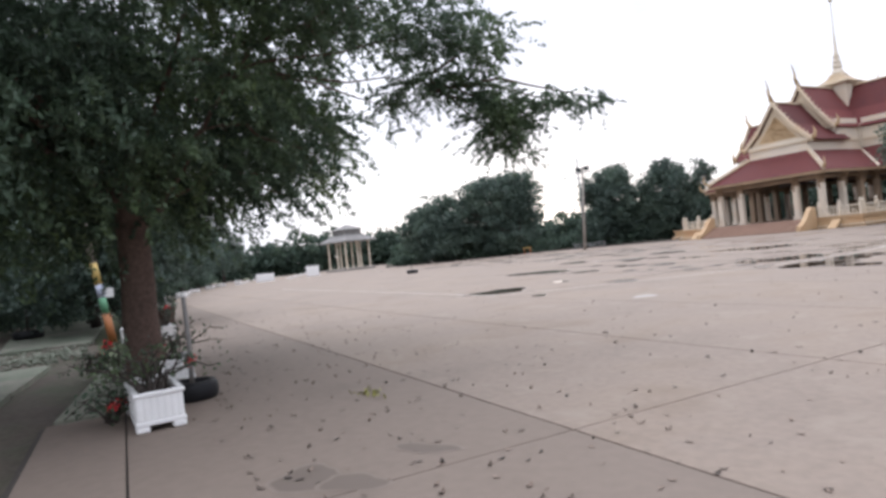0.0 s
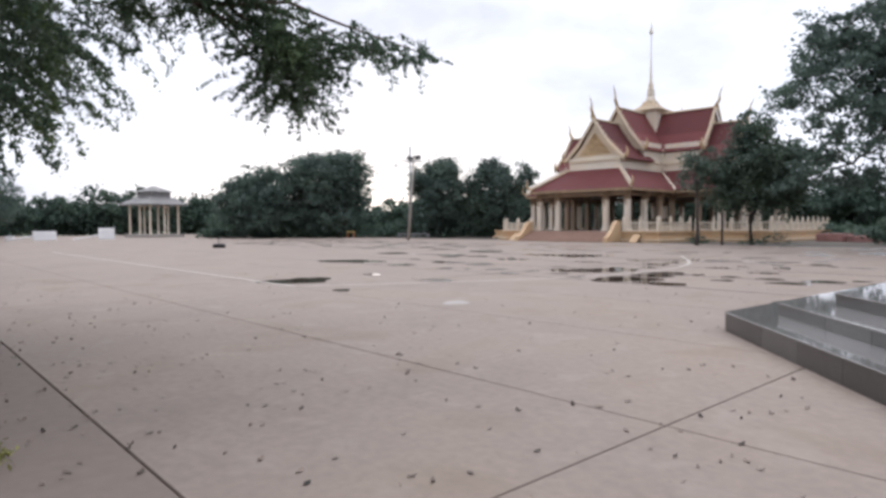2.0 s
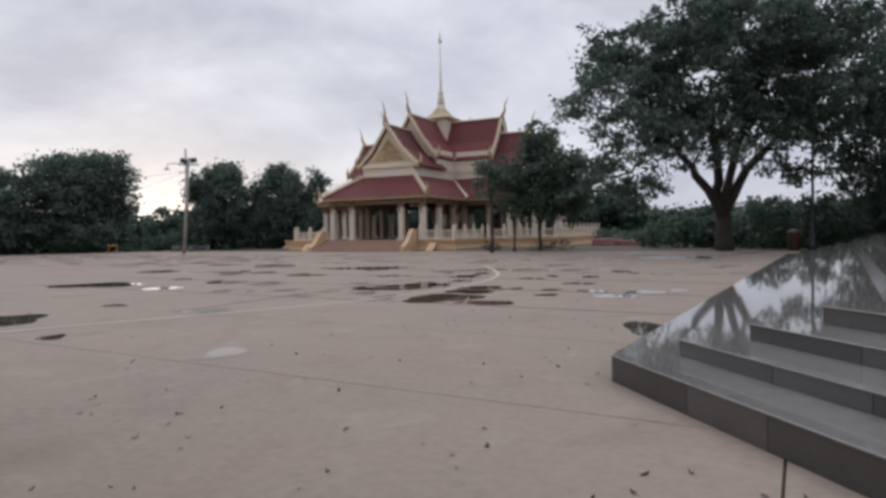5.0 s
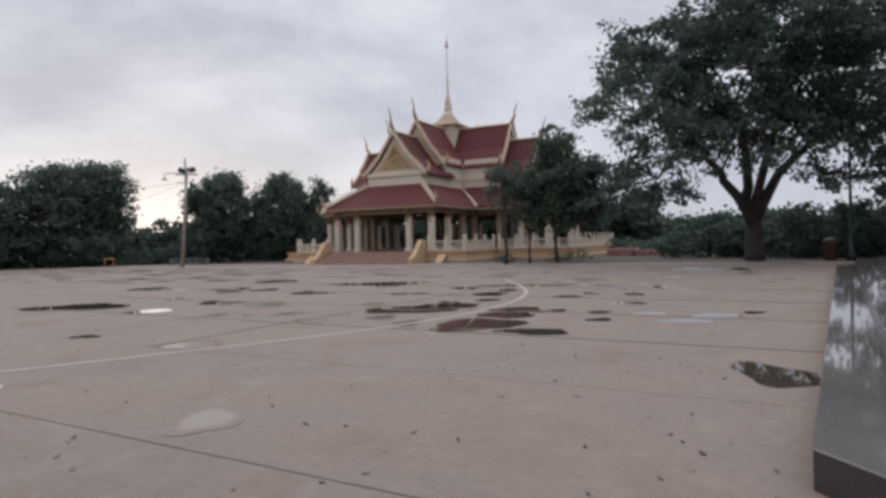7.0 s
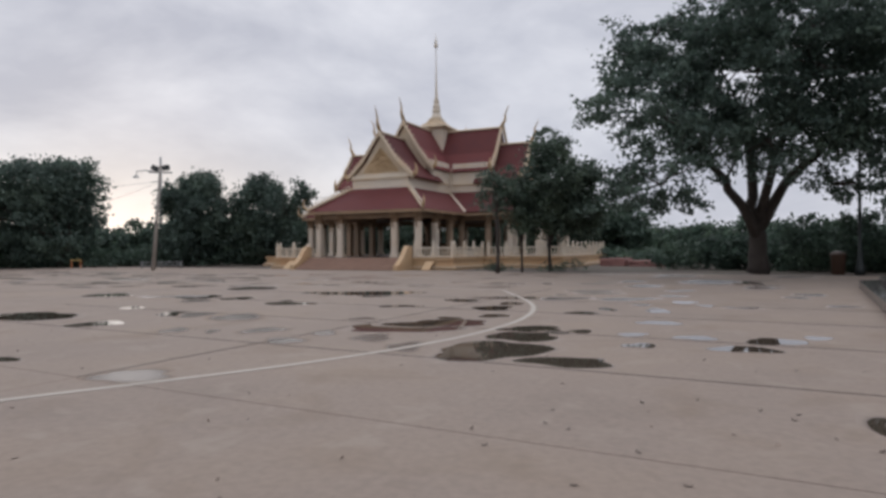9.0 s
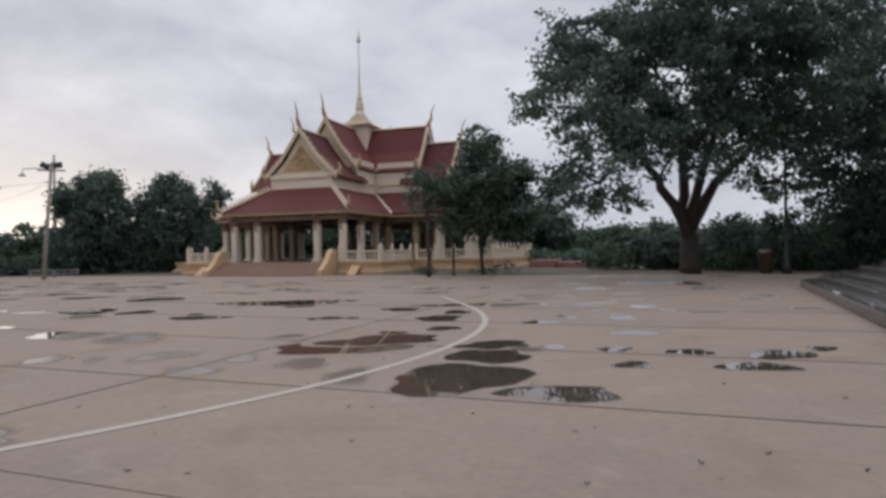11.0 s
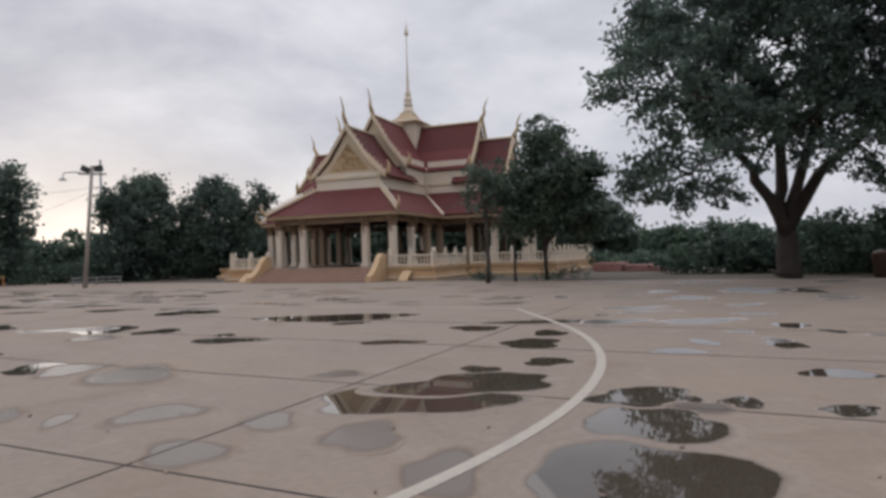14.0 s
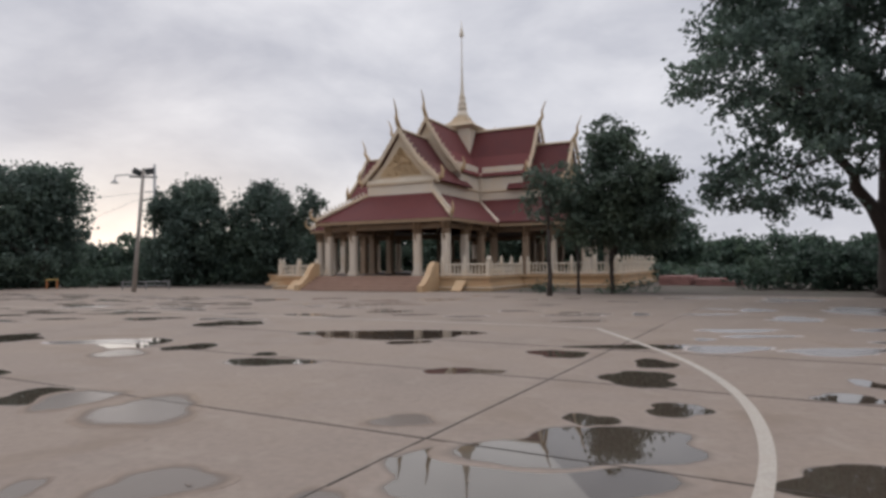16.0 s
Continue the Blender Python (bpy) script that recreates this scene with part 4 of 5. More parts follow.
# a concrete pad beside the planters, and mossy paving beyond
bm = bmesh.new()
slab_poly(bm, [(-6.6, -7.78), (-2.95, -8.28), (-2.9, -7.84), (-6.6, -7.2)], -0.12, -0.012)
kerb = part("kerb", bm, MOSSY)
tagged(kerb, "worn grey concrete pad in the planting bed", "kerb", kind="structure")
yard = new("yard_paving")
tagged(yard, "mossy greenish concrete paving beside the bed", "pavement", kind="structure")
for pts in ([(-8.5, -10.6), (-5.6, -10.6), (-5.6, -8.8), (-8.3, -8.5)], [(-5.56, -10.6), (-2.2, -10.6), (-2.2, -9.05), (-5.56, -8.82)], [(-2.16, -10.6), (1.2, -10.6), (1.2, -9.2), (-2.16, -9.08)],
            [(-17.4, -9.8), (-12.4, -9.6), (-12.0, -7.9), (-17.4, -7.6)], [(-22.0, -9.6), (-17.44, -9.8), (-17.44, -7.6), (-22.0, -7.3)], [(-27.0, -9.2), (-22.04, -9.6), (-22.04, -7.3), (-27.0, -6.9)]):
    bm = bmesh.new()
    slab_poly(bm, pts, -0.1, -0.015)
    part("slab", bm, MOSSY, yard)
bm = bmesh.new()
for i in range(420):
    x, y = -9.9 + rng.normal() * 0.75, rng.uniform(-10.4, -8.0)
    r = rng.uniform(0.02, 0.055)
    made = bmesh.ops.create_icosphere(bm, subdivisions=1, radius=r, matrix=Matrix.Translation((x, y, -0.03 + r * 0.4)) @ Matrix.Diagonal((1.3, 1, 0.7, 1)))
rubble = part("rubble", bm, MOSSY)
tagged(rubble, "pale stones and rubble strewn along the bed", "stones", kind="stuff")


def tyre_mesh(bm, radius, height):
    lathe(bm, [(radius * 0.62, 0.0), (radius * 0.9, 0.0), (radius, height * 0.22), (radius * 1.01, height * 0.5), (radius, height * 0.78), (radius * 0.9, height), (radius * 0.66, height), (radius * 0.62, height * 0.8)], 28)


def planter(x, y, turn, ribbed=True, w=0.34, d=0.62, h=0.27):
    ob = thing("planter_box", "white moulded plastic planter box at the plaza's edge", "planter", (x, y, 0), turn, "white planter boxes")
    # the front looks along +x; feet under the corners
    for s, (x0, x1, y0, y1) in enumerate(((-0.02, 0.0, -w / 2, w / 2), (-d, -d + 0.02, -w / 2, w / 2), (-d + 0.021, -0.021, -w / 2, -w / 2 + 0.02), (-d + 0.021, -0.021, w / 2 - 0.02, w / 2))):
        bm = bmesh.new()
        box(bm, x0, x1, y0, y1, 0.085, h - 0.03, 0.004)
        panel = part("side_panel", bm, PLASTIC, ob)
        if not ribbed:
            continue
        # upright ribs
        if s < 2:
            n = 7
            for i in range(n):
                yy = y0 + (y1 - y0) * (i + 0.5) / n
                xx = x1 if s == 0 else x0
                bm = bmesh.new()
                box(bm, xx - 0.006, xx + 0.006, yy - 0.016, yy + 0.016, 0.095, h - 0.04, 0.003)
                part("rib", bm, PLASTIC, panel)
        else:
            n = 11
            for i in range(n):
                xx = x0 + (x1 - x0) * (i + 0.5) / n
                yy = y0 if s == 2 else y1
                bm = bmesh.new()
                box(bm, xx - 0.017, xx + 0.017, yy - 0.006, yy + 0.006, 0.095, h - 0.04, 0.003)
                part("rib", bm, PLASTIC, panel)
    bm = bmesh.new()
    for x0, x1, y0, y1 in ((-0.035, 0.015, -w / 2 - 0.015, w / 2 + 0.015), (-d - 0.015, -d + 0.035, -w / 2 - 0.015, w / 2 + 0.015), (-d + 0.036, -0.036, -w / 2 - 0.015, -w / 2 + 0.03), (-d + 0.036, -0.036, w / 2 - 0.03, w / 2 + 0.015)):
        box(bm, x0, x1, y0, y1, h - 0.03, h, 0.006)
    part("rim", bm, PLASTIC, ob)
    bm = bmesh.new()
    for x0, x1, y0, y1 in ((-0.03, 0.012, -w / 2 - 0.012, w / 2 + 0.012), (-d - 0.012, -d + 0.03, -w / 2 - 0.012, w / 2 + 0.012), (-d + 0.031, -0.031, -w / 2 - 0.012, -w / 2 + 0.028), (-d + 0.031, -0.031, w / 2 - 0.028, w / 2 + 0.012)):
        box(bm, x0, x1, y0, y1, 0.05, 0.085, 0.006)
    part("base_rail", bm, PLASTIC, ob)
    for fx in (-0.05, -d + 0.05):
        for fy in (-w / 2 + 0.04, w / 2 - 0.04):
            bm = bmesh.new()
            box(bm, fx - 0.055, fx + 0.06, fy - 0.05, fy + 0.05, 0.0, 0.05, 0.012)
            part("foot", bm, PLASTIC, ob)
    bm = bmesh.new()
    box(bm, -d + 0.022, -0.022, -w / 2 + 0.022, w / 2 - 0.022, 0.06, h - 0.06)
    part("potting_soil", bm, SOIL, ob)
    return ob


def thorny_plant(x, y, z, seed, stems=16, reach=0.6, high=0.42, blooms=1):
    rng = np.random.default_rng(seed)
    ob = thing("flowering_plant", "straggly thorny plant with small leaves and red flowers", "plant", (x, y, z), group="flowering plants")
    pts, tips = [], []
    for i in range(stems):
        a = rng.uniform(0, 6.28)
        r = reach * rng.uniform(0.3, 1.0)
        tip = (r * math.cos(a), r * math.sin(a), high * rng.uniform(0.3, 1.1))
        path = bent(rng, (rng.normal() * 0.06, rng.normal() * 0.06, 0), tip, 0.1, 0.03, 6)
        bm = bmesh.new()
        tube(bm, path, [0.011, 0.01, 0.009, 0.008, 0.006, 0.004], 5)
        part("stem", bm, BARK, ob)
        tips.append(tip)
        for q in path[2:]:
            pts += [np.array(q) + rng.normal(size=3) * 0.035 for _ in range(4)]
    leaves = new("leaves", leaf_mesh("leaves", np.array(pts), 0.05, LEAF_NEAR, rng, -0.4, 2.0))
    leaves.parent = ob
    for i in range(blooms):
        t = tips[rng.integers(len(tips))]
        fl = new("flower", leaf_mesh("flower", np.array(t) + rng.normal(size=(26, 3)) * (0.03, 0.03, 0.018), 0.035, RED_FLOWER, rng, -0.2, 1.2))
        fl.parent = ob
        fl["kind"] = "stuff"
    return ob


for i, (x, y, turn) in enumerate(((-1.62, -7.52, 1), (-3.75, -7.15, -3), (-9.4, -6.66, 4), (-10.2, -7.22, -4), (-12.4, -6.8, 8))):
    planter(x, y, turn, d=0.98 if i == 0 else 0.62, h=0.3 if i == 0 else 0.27)
    thorny_plant(x - 0.35, y, 0.2, 300 + i, 22 if i == 0 else 12, blooms=2 if i == 0 else 1)
for x, y, turn in ((-25.0, -5.2, 60), (-29.5, -4.4, 75), (-30.5, -4.3, 80), (-37.5, -2.6, 75), (-38.6, -2.4, 75), (-39.8, -2.1, 75), (-46.0, -0.6, 72), (-53.0, 1.6, 70), (-59.0, 3.4, 70), (-60.2, 3.9, 70), (-68.0, 7.0, 65)):
    planter(x, y, turn, False)
thorny_plant(-2.35, -7.85, -0.03, 320, 14, 0.45, 0.3, 2)
thorny_plant(-4.6, -7.6, -0.03, 321, 18, 0.6, 0.4, 2)
thorny_plant(-6.2, -7.9, -0.03, 322, 14, 0.6, 0.35)

# tyre pot with a pipe set in it
tyre = thing("tyre_pot", "old black car tyre used as a pot", "tyre", (-2.68, -7.13, 0))
bm = bmesh.new()
tyre_mesh(bm, 0.215, 0.17)
part("tyre", bm, RUBBER, tyre, smooth=True)
bm = bmesh.new()
lathe(bm, [(0.13, 0.0), (0.13, 0.12), (0.1, 0.135), (0.01, 0.15)], 20)
part("fill", bm, SOIL, tyre)
pipe = thing("stake", "grey weathered stake with a pale cap standing in a tyre pot", "stake", (-2.72, -7.14, 0.14))
bm = bmesh.new()
tube(bm, [(0, 0, 0), (0.005, 0.01, 0.42), (0.0, 0.0, 0.82)], [0.023, 0.022, 0.02], 10)
part("stem", bm, GREY_ROOF, pipe, smooth=True)
bm = bmesh.new()
lathe(bm, [(0.024, 0.82), (0.026, 0.84), (0.018, 0.865)], 10, (0.0, 0.0, 0))
part("cap", bm, PLASTIC, pipe)

# round concrete pot with a shrub
pot = thing("plant_pot", "round dull brown clay plant pot with a dark shrub", "pot", (-14.0, -6.2, 0))
bm = bmesh.new()
lathe(bm, [(0.17, 0.0), (0.2, 0.04), (0.25, 0.36), (0.27, 0.37), (0.27, 0.44), (0.23, 0.44), (0.21, 0.38)], 24)
part("bowl", bm, BROWN_BARK, pot, smooth=True)
shrub = new("shrub", leaf_mesh("shrub", np.random.default_rng(5).normal(size=(260, 3)) * (0.15, 0.15, 0.14) + (0, 0, 0.6), 0.1, LEAF_NEAR, np.random.default_rng(6), 0.2, 2.0))
shrub.parent = pot
tyre2 = thing("tyre_pot", "old black tyre lying on the yard paving", "tyre", (-16.2, -9.3, 0))
bm = bmesh.new()
tyre_mesh(bm, 0.36, 0.2)
part("tyre", bm, RUBBER, tyre2, smooth=True)
bm = bmesh.new()
tube(bm, [(0, 0, 0.0), (0, 0, 0.75)], [0.025, 0.02], 6)
part("stick", bm, BARK, tyre2)

# painted pole among the trees
pole = thing("painted_pole", "leaning pole painted in orange, green, pale blue and yellow bands", "pole", (-11.5, -7.5, -0.05))
for z0, z1, mat in ((0, 0.62, ORANGE), (0.62, 0.96, GREEN_PAINT), (0.96, 1.24, PALE_BLUE), (1.24, 1.7, YELLOW), (1.7, 4.2, POLE_CONCRETE)):
    bm = bmesh.new()
    tube(bm, [(0, -0.13 * z0, z0), (0, -0.13 * z1, z1)], [0.08 - 0.005 * z0, 0.08 - 0.005 * z1], 14)
    part("band", bm, mat, pole, smooth=True)
bm = bmesh.new()
box(bm, -0.02, 0.0, -0.06, 0.1, 0.95, 1.15, 0.004)
part("notice_plate", bm, PLASTIC, pole)

# garden steps with a handrail beyond the bed
steps = thing("garden_steps", "low grey concrete garden steps with a thin handrail", "steps", (-21.0, -10.9, -0.08), -8)
for k in range(4):
    bm = bmesh.new()
    box(bm, -1.6, 1.6, -0.36 * (k + 1) - 0.002 * k, -0.36 * k, 0.0, 0.16 * (k + 1), 0.015)
    part("step", bm, MOSSY, steps)
bm = bmesh.new()
tube(bm, [(1.5, -0.2, 0.16), (1.5, -0.2, 0.85), (1.5, -1.3, 1.35), (1.5, -1.3, 0.64)], [0.02] * 4, 8)
part("handrail", bm, GREY_STEEL, steps)
clip = new("clipped_shrub", leaf_mesh("clipped_shrub", np.random.default_rng(9).normal(size=(1500, 3)) * (0.5, 0.5, 0.3) + (-18.6, -10.6, 0.55), 0.12, LEAF_BUSH, np.random.default_rng(10), 0.1, 1.6))
tagged(clip, "rounded yellowish green shrub beside the garden steps", "shrub")

# ---- far side: poles, lamps, small pavilion, walls ----
mast = thing("utility_pole", "leaning grey concrete utility pole carrying floodlights and a bracket lamp", "utility pole", (-34.2, 26.2, -0.02))
bm = bmesh.new()
tube(bm, [(0, 0, 0), (0.15, 0.18, 3.3), (0.3, 0.35, 6.5)], [0.12, 0.095, 0.075], 12)
part("shaft", bm, POLE_CONCRETE, mast, smooth=True)
FACE = radians(40)
for off, z, tilt in ((-0.32, 6.3, 25), (0.3, 6.35, -10)):
    bm = bmesh.new()
    box(bm, -0.22, 0.22, -0.09, 0.09, -0.16, 0.16, 0.03)
    for k in range(5):
        box(bm, -0.2 + k * 0.1 - 0.012, -0.2 + k * 0.1 + 0.012, 0.091, 0.14, -0.14, 0.14)
    bm.transform(Matrix.Translation((0.3 + off * math.cos(FACE), 0.35 + off * math.sin(FACE), z)) @ Matrix.Rotation(FACE, 4, "Z") @ Matrix.Rotation(radians(tilt), 4, "Y"))
    part("floodlight", bm, DARK_STEEL, mast)
bm = bmesh.new()
tube(bm, [(0.3, 0.35, 6.0), (-0.3, -0.15, 6.15), (-0.75, -0.5, 6.1), (-0.78, -0.53, 5.85)], [0.035, 0.035, 0.03, 0.03], 8)
tube(bm, [(-0.2, -0.1, 6.05), (0.85, 0.75, 6.05)], [0.05, 0.05], 6)
part("bracket_arm", bm, GREY_STEEL, mast)
bm = bmesh.new()
lathe(bm, [(0.03, 0.0), (0.09, -0.06), (0.2, -0.14), (0.2, -0.17), (0.02, -0.17)], 14, (-0.78, -0.53, 5.87))
part("lamp_shade", bm, GREY_STEEL, mast)
thin = thing("utility_pole", "tall thin steel pole behind the concrete utility pole", "utility pole", (-48.1, 38.9, -0.12))
bm = bmesh.new()
tube(bm, [(0, 0, 0), (0, 0, 4.5), (0, 0, 9.6)], [0.14, 0.12, 0.09], 10)
part("shaft", bm, GREY_STEEL, thin, smooth=True)
for z, a in ((7.4, 0.55), (5.2, 0.4)):
    bm = bmesh.new()
    tube(bm, [(-a, -a * 0.8, z), (a, a * 0.8, z)], [0.035, 0.035], 6)
    part("crossarm", bm, GREY_STEEL, thin)
bm = bmesh.new()
box(bm, -0.16, 0.16, -0.14, 0.14, 1.5, 2.0, 0.02)
part("meter_box", bm, DARK_STEEL, thin)
for i, (b, z0, z1) in enumerate((((-110, 66), 7.3, 8.0), ((-24, 80), 7.2, 8.0), ((-70, 22), 7.3, 7.5))):
    bm = bmesh.new()
    p0, p1 = Vector((-48.1, 38.9, z0)), Vector((*b, z1))
    tube(bm, [p0.lerp(p1, f) - Vector((0, 0, 1.2 * math.sin(math.pi * f))) for f in (0, 0.15, 0.3, 0.5, 0.7, 0.85, 1)], [0.012] * 7, 5)
    wire = part("cable", bm, DARK_STEEL)
    tagged(wire, "thin dark overhead cable slung from a pole", "cable", "overhead cables")
barrier = thing("barrier", "low pale metal pipe barrier behind the utility poles", "barrier", (-35.9, 28.3, -0.02), 40)
for x in (-1.2, 0, 1.2):
    bm = bmesh.new()
    tube(bm, [(x, 0, 0), (x, 0, 0.5)], [0.03, 0.03], 8)
    part("post", bm, GREY_STEEL, barrier)
for z in (0.28, 0.48):
    bm = bmesh.new()
    tube(bm, [(-1.3, 0, z), (1.3, 0, z)], [0.022, 0.022], 8)
    part("rail", bm, GREY_STEEL, barrier)

stand = thing("trestle", "small orange wooden trestle under the far trees", "trestle", (-44.5, 28.4, -0.02), 50)
for x in (-0.28, 0.28):
    for y in (-0.16, 0.16):
        bm = bmesh.new()
        tube(bm, [(x, y, 0), (x, y * 0.25, 0.56)], [0.04, 0.035], 6)
        part("leg", bm, ORANGE, stand)
bm = bmesh.new()
box(bm, -0.36, 0.36, -0.05, 0.05, 0.55, 0.62, 0.01)
part("top_bar", bm, YELLOW, stand)

stray = thing("tyre_stand", "dark tyre base with a short stick standing on concrete", "tyre", (-29.9, 8.9, 0))
bm = bmesh.new()
tyre_mesh(bm, 0.33, 0.2)
part("tyre", bm, RUBBER, stray, smooth=True)
bm = bmesh.new()
tube(bm, [(-0.05, 0, 0.0), (-0.06, 0, 0.5)], [0.025, 0.02], 6)
part("stick", bm, DARK_STEEL, stray)

post = thing("lamp_post", "slim black lamp post under the rain tree", "lamp post", (2.95, 29.9, -0.02))
bm = bmesh.new()
lathe(bm, [(0.19, 0.0), (0.19, 0.35), (0.13, 0.45), (0.11, 0.9), (0.075, 1.0), (0.06, 3.2), (0.05, 5.5)], 14)
part("shaft", bm, DARK_STEEL, post, smooth=True)
bm = bmesh.new()
lathe(bm, [(0.06, 5.5), (0.17, 5.58), (0.2, 5.8), (0.14, 6.0), (0.02, 6.06)], 14)
part("lantern", bm, GREY_STEEL, post, smooth=True)
bin_ = thing("litter_bin", "orange brown litter bin near the lamp post", "bin", (2.2, 30.2, -0.02))
bm = bmesh.new()
lathe(bm, [(0.22, 0.0), (0.25, 0.05), (0.29, 0.8), (0.3, 0.82), (0.3, 0.86)], 16)
part("body", bm, BROWN_PLASTIC, bin_, smooth=True)
bm = bmesh.new()
lathe(bm, [(0.31, 0.86), (0.3, 0.92), (0.18, 1.0), (0.02, 1.03)], 16)
part("lid", bm, BROWN_PLASTIC, bin_, smooth=True)

rng = np.random.default_rng(44)
for i, (x, y, w, d, n) in enumerate(((-9.0, 41.0, 1.7, 1.3, 4), (-7.3, 40.4, 1.5, 1.2, 3), (-6.0, 39.9, 1.0, 1.0, 2))):
    st = thing("sheet_stack", "low stack of faded red roofing sheets on the ground", "roofing sheets", (x, y, -0.008), rng.uniform(-20, 10), "stacks of roofing sheets")
    for k in range(n):
        bm = bmesh.new()
        box(bm, -w / 2, w / 2, -d / 2, d / 2, 0.13 * k, 0.13 * k + 0.125, 0.01)
        o = part("sheet", bm, RED_SHEET, st)
        o.rotation_euler[2] = rng.normal() * 0.05

# small open pavilion far to the west
sala = thing("small_pavilion", "small open pavilion with pale columns and a two-tiered grey roof", "pavilion", (-66.6, 19.3, -0.12), 15)
sala.scale = (0.72, 0.72, 0.95)
bm = bmesh.new()
box(bm, -2.9, 2.9, -2.9, 2.9, 0, 0.45, 0.04)
part("base", bm, POLE_CONCRETE, sala)
for x in (-2.3, 0, 2.3):
    for y in (-2.3, 0, 2.3):
        if x or y:
            bm = bmesh.new()
            lathe(bm, [(0.2, 0.45), (0.2, 0.6), (0.15, 0.65), (0.14, 3.3), (0.2, 3.4), (0.24, 3.6)], 12, (x, y, 0))
            part("column", bm, WHITE, sala)


def pyramid(bm, h0, z0, h1, z1):
    a = [(-h0, -h0, z0), (h0, -h0, z0), (h0, h0, z0), (-h0, h0, z0)]
    b = [(-h1, -h1, z1), (h1, -h1, z1), (h1, h1, z1), (-h1, h1, z1)]
    lo, hi = [bm.verts.new(p) for p in a], [bm.verts.new(p) for p in b]
    bm.faces.new(lo[::-1])
    bm.faces.new(hi)
    for i in range(4):
        bm.faces.new((lo[i], lo[(i + 1) % 4], hi[(i + 1) % 4], hi[i]))


bm = bmesh.new()
box(bm, -3.3, 3.3, -3.3, 3.3, 3.6, 3.75)
pyramid(bm, 3.3, 3.755, 1.7, 4.5)
part("lower_roof", bm, GREY_ROOF, sala)
bm = bmesh.new()
box(bm, -1.6, 1.6, -1.6, 1.6, 4.45, 5.1)
part("clerestory", bm, GREY_ROOF, sala)
bm = bmesh.new()
pyramid(bm, 2.0, 5.1, 0.15, 5.75)
part("upper_roof", bm, GREY_ROOF, sala)
for x, y, w, h in ((-59.4, 12.4, 1.3, 1.05), (-58.7, 7.4, 1.7, 0.8)):
    wall = thing("low_wall", "low white painted garden wall with a sloping wing", "wall", (x, y, -0.05), 84, "low white walls")
    bm = bmesh.new()
    box(bm, -w / 2, w / 2, -0.1, 0.1, 0, h, 0.02)
    part("panel", bm, PLASTIC, wall)
    bm = bmesh.new()
    plate(bm, [(-w / 2 - 2.0, -0.1, 0.1), (-w / 2 - 0.01, -0.1, 0.45), (-w / 2 - 0.01, 0.1, 0.45), (-w / 2 - 2.0, 0.1, 0.1)], 0.1)
    part("wing", bm, PLASTIC, wall)

# a fallen yellowish sprig
sprig = new("leaf_sprig", leaf_mesh("leaf_sprig", np.random.default_rng(2).normal(size=(60, 3)) * (0.1, 0.05, 0.003) + (-1.25, -5.95, 0.022), 0.045, SPRIG, np.random.default_rng(3), 0.0, 2.2))
tagged(sprig, "fallen yellow green leafy sprig on the concrete", "sprig", kind="stuff")

# ---- fallen leaves on the plaza ----
rng = np.random.default_rng(21)
n = 1000
xs = np.concatenate([rng.uniform(-16, 2.5, n), rng.uniform(-6, 3.0, 60), rng.uniform(-12, 0, 110), rng.uniform(-6, 1.5, 120)])
ys = np.concatenate([-7.3 + np.abs(rng.normal(size=n)) * 2.1, rng.uniform(-4, 3, 60), rng.uniform(-1, 7, 110), rng.uniform(-5.4, -1.2, 120)])
vs, fs = [], []
for x, y in zip(xs, ys):
    a, s = rng.uniform(0, 6.28), rng.uniform(0.013, 0.032)
    ca, sa = math.cos(a), math.sin(a)
    curl = rng.uniform(0.004, 0.022)
    k = len(vs)
    for u, v, h in ((-1, 0, curl), (-0.4, 0.45, 0.003), (0.4, 0.4, 0.004), (1, 0, curl), (0.4, -0.4, 0.003), (-0.4, -0.45, 0.005)):
        vs.append((x + s * (u * ca - v * sa), y + s * (u * sa + v * ca), 0.003 + h))
    fs += [(k, k + 1, k + 5), (k + 1, k + 2, k + 4, k + 5), (k + 2, k + 3, k + 4)]
me = bpy.data.meshes.new("fallen_leaves")
me.from_pydata(vs, [], fs)
me.materials.append(DEAD_LEAF)
litter = new("fallen_leaves", me)
tagged(litter, "brown curled fallen leaves scattered on the concrete", "leaves", kind="stuff")


# ---- court lines: two long lines joined by a bow ----
def ribbon(bm, pts, width, z):
    prev = None
    for i, p in enumerate(pts):
        p = Vector(p)
        d = (Vector(pts[min(i + 1, len(pts) - 1)]) - Vector(pts[max(i - 1, 0)])).normalized()
        n = Vector((-d.y, d.x)) * width / 2
        pair = (bm.verts.new((*(p - n), z)), bm.verts.new((*(p + n), z)))
        if prev:
            bm.faces.new((prev[0], pair[0], pair[1], prev[1]))
        prev = pair


bm = bmesh.new()
bow = []
for k in range(65):
    y = 16.12 * k / 64
    u = abs(y - 8.25)
    bow.append((-4.97 - (0.053 * u * u if u < 5.2 else 1.433 + 0.55 * (u - 5.2)), y))
ribbon(bm, [(-30.0, 1.15)] + bow + [(-9.0, 16.28), (-40.0, 16.6)], 0.106, 0.0045)
court_line = part("court_line", bm, LINE)
tagged(court_line, "worn white painted court line on the concrete", "line marking", kind="structure")


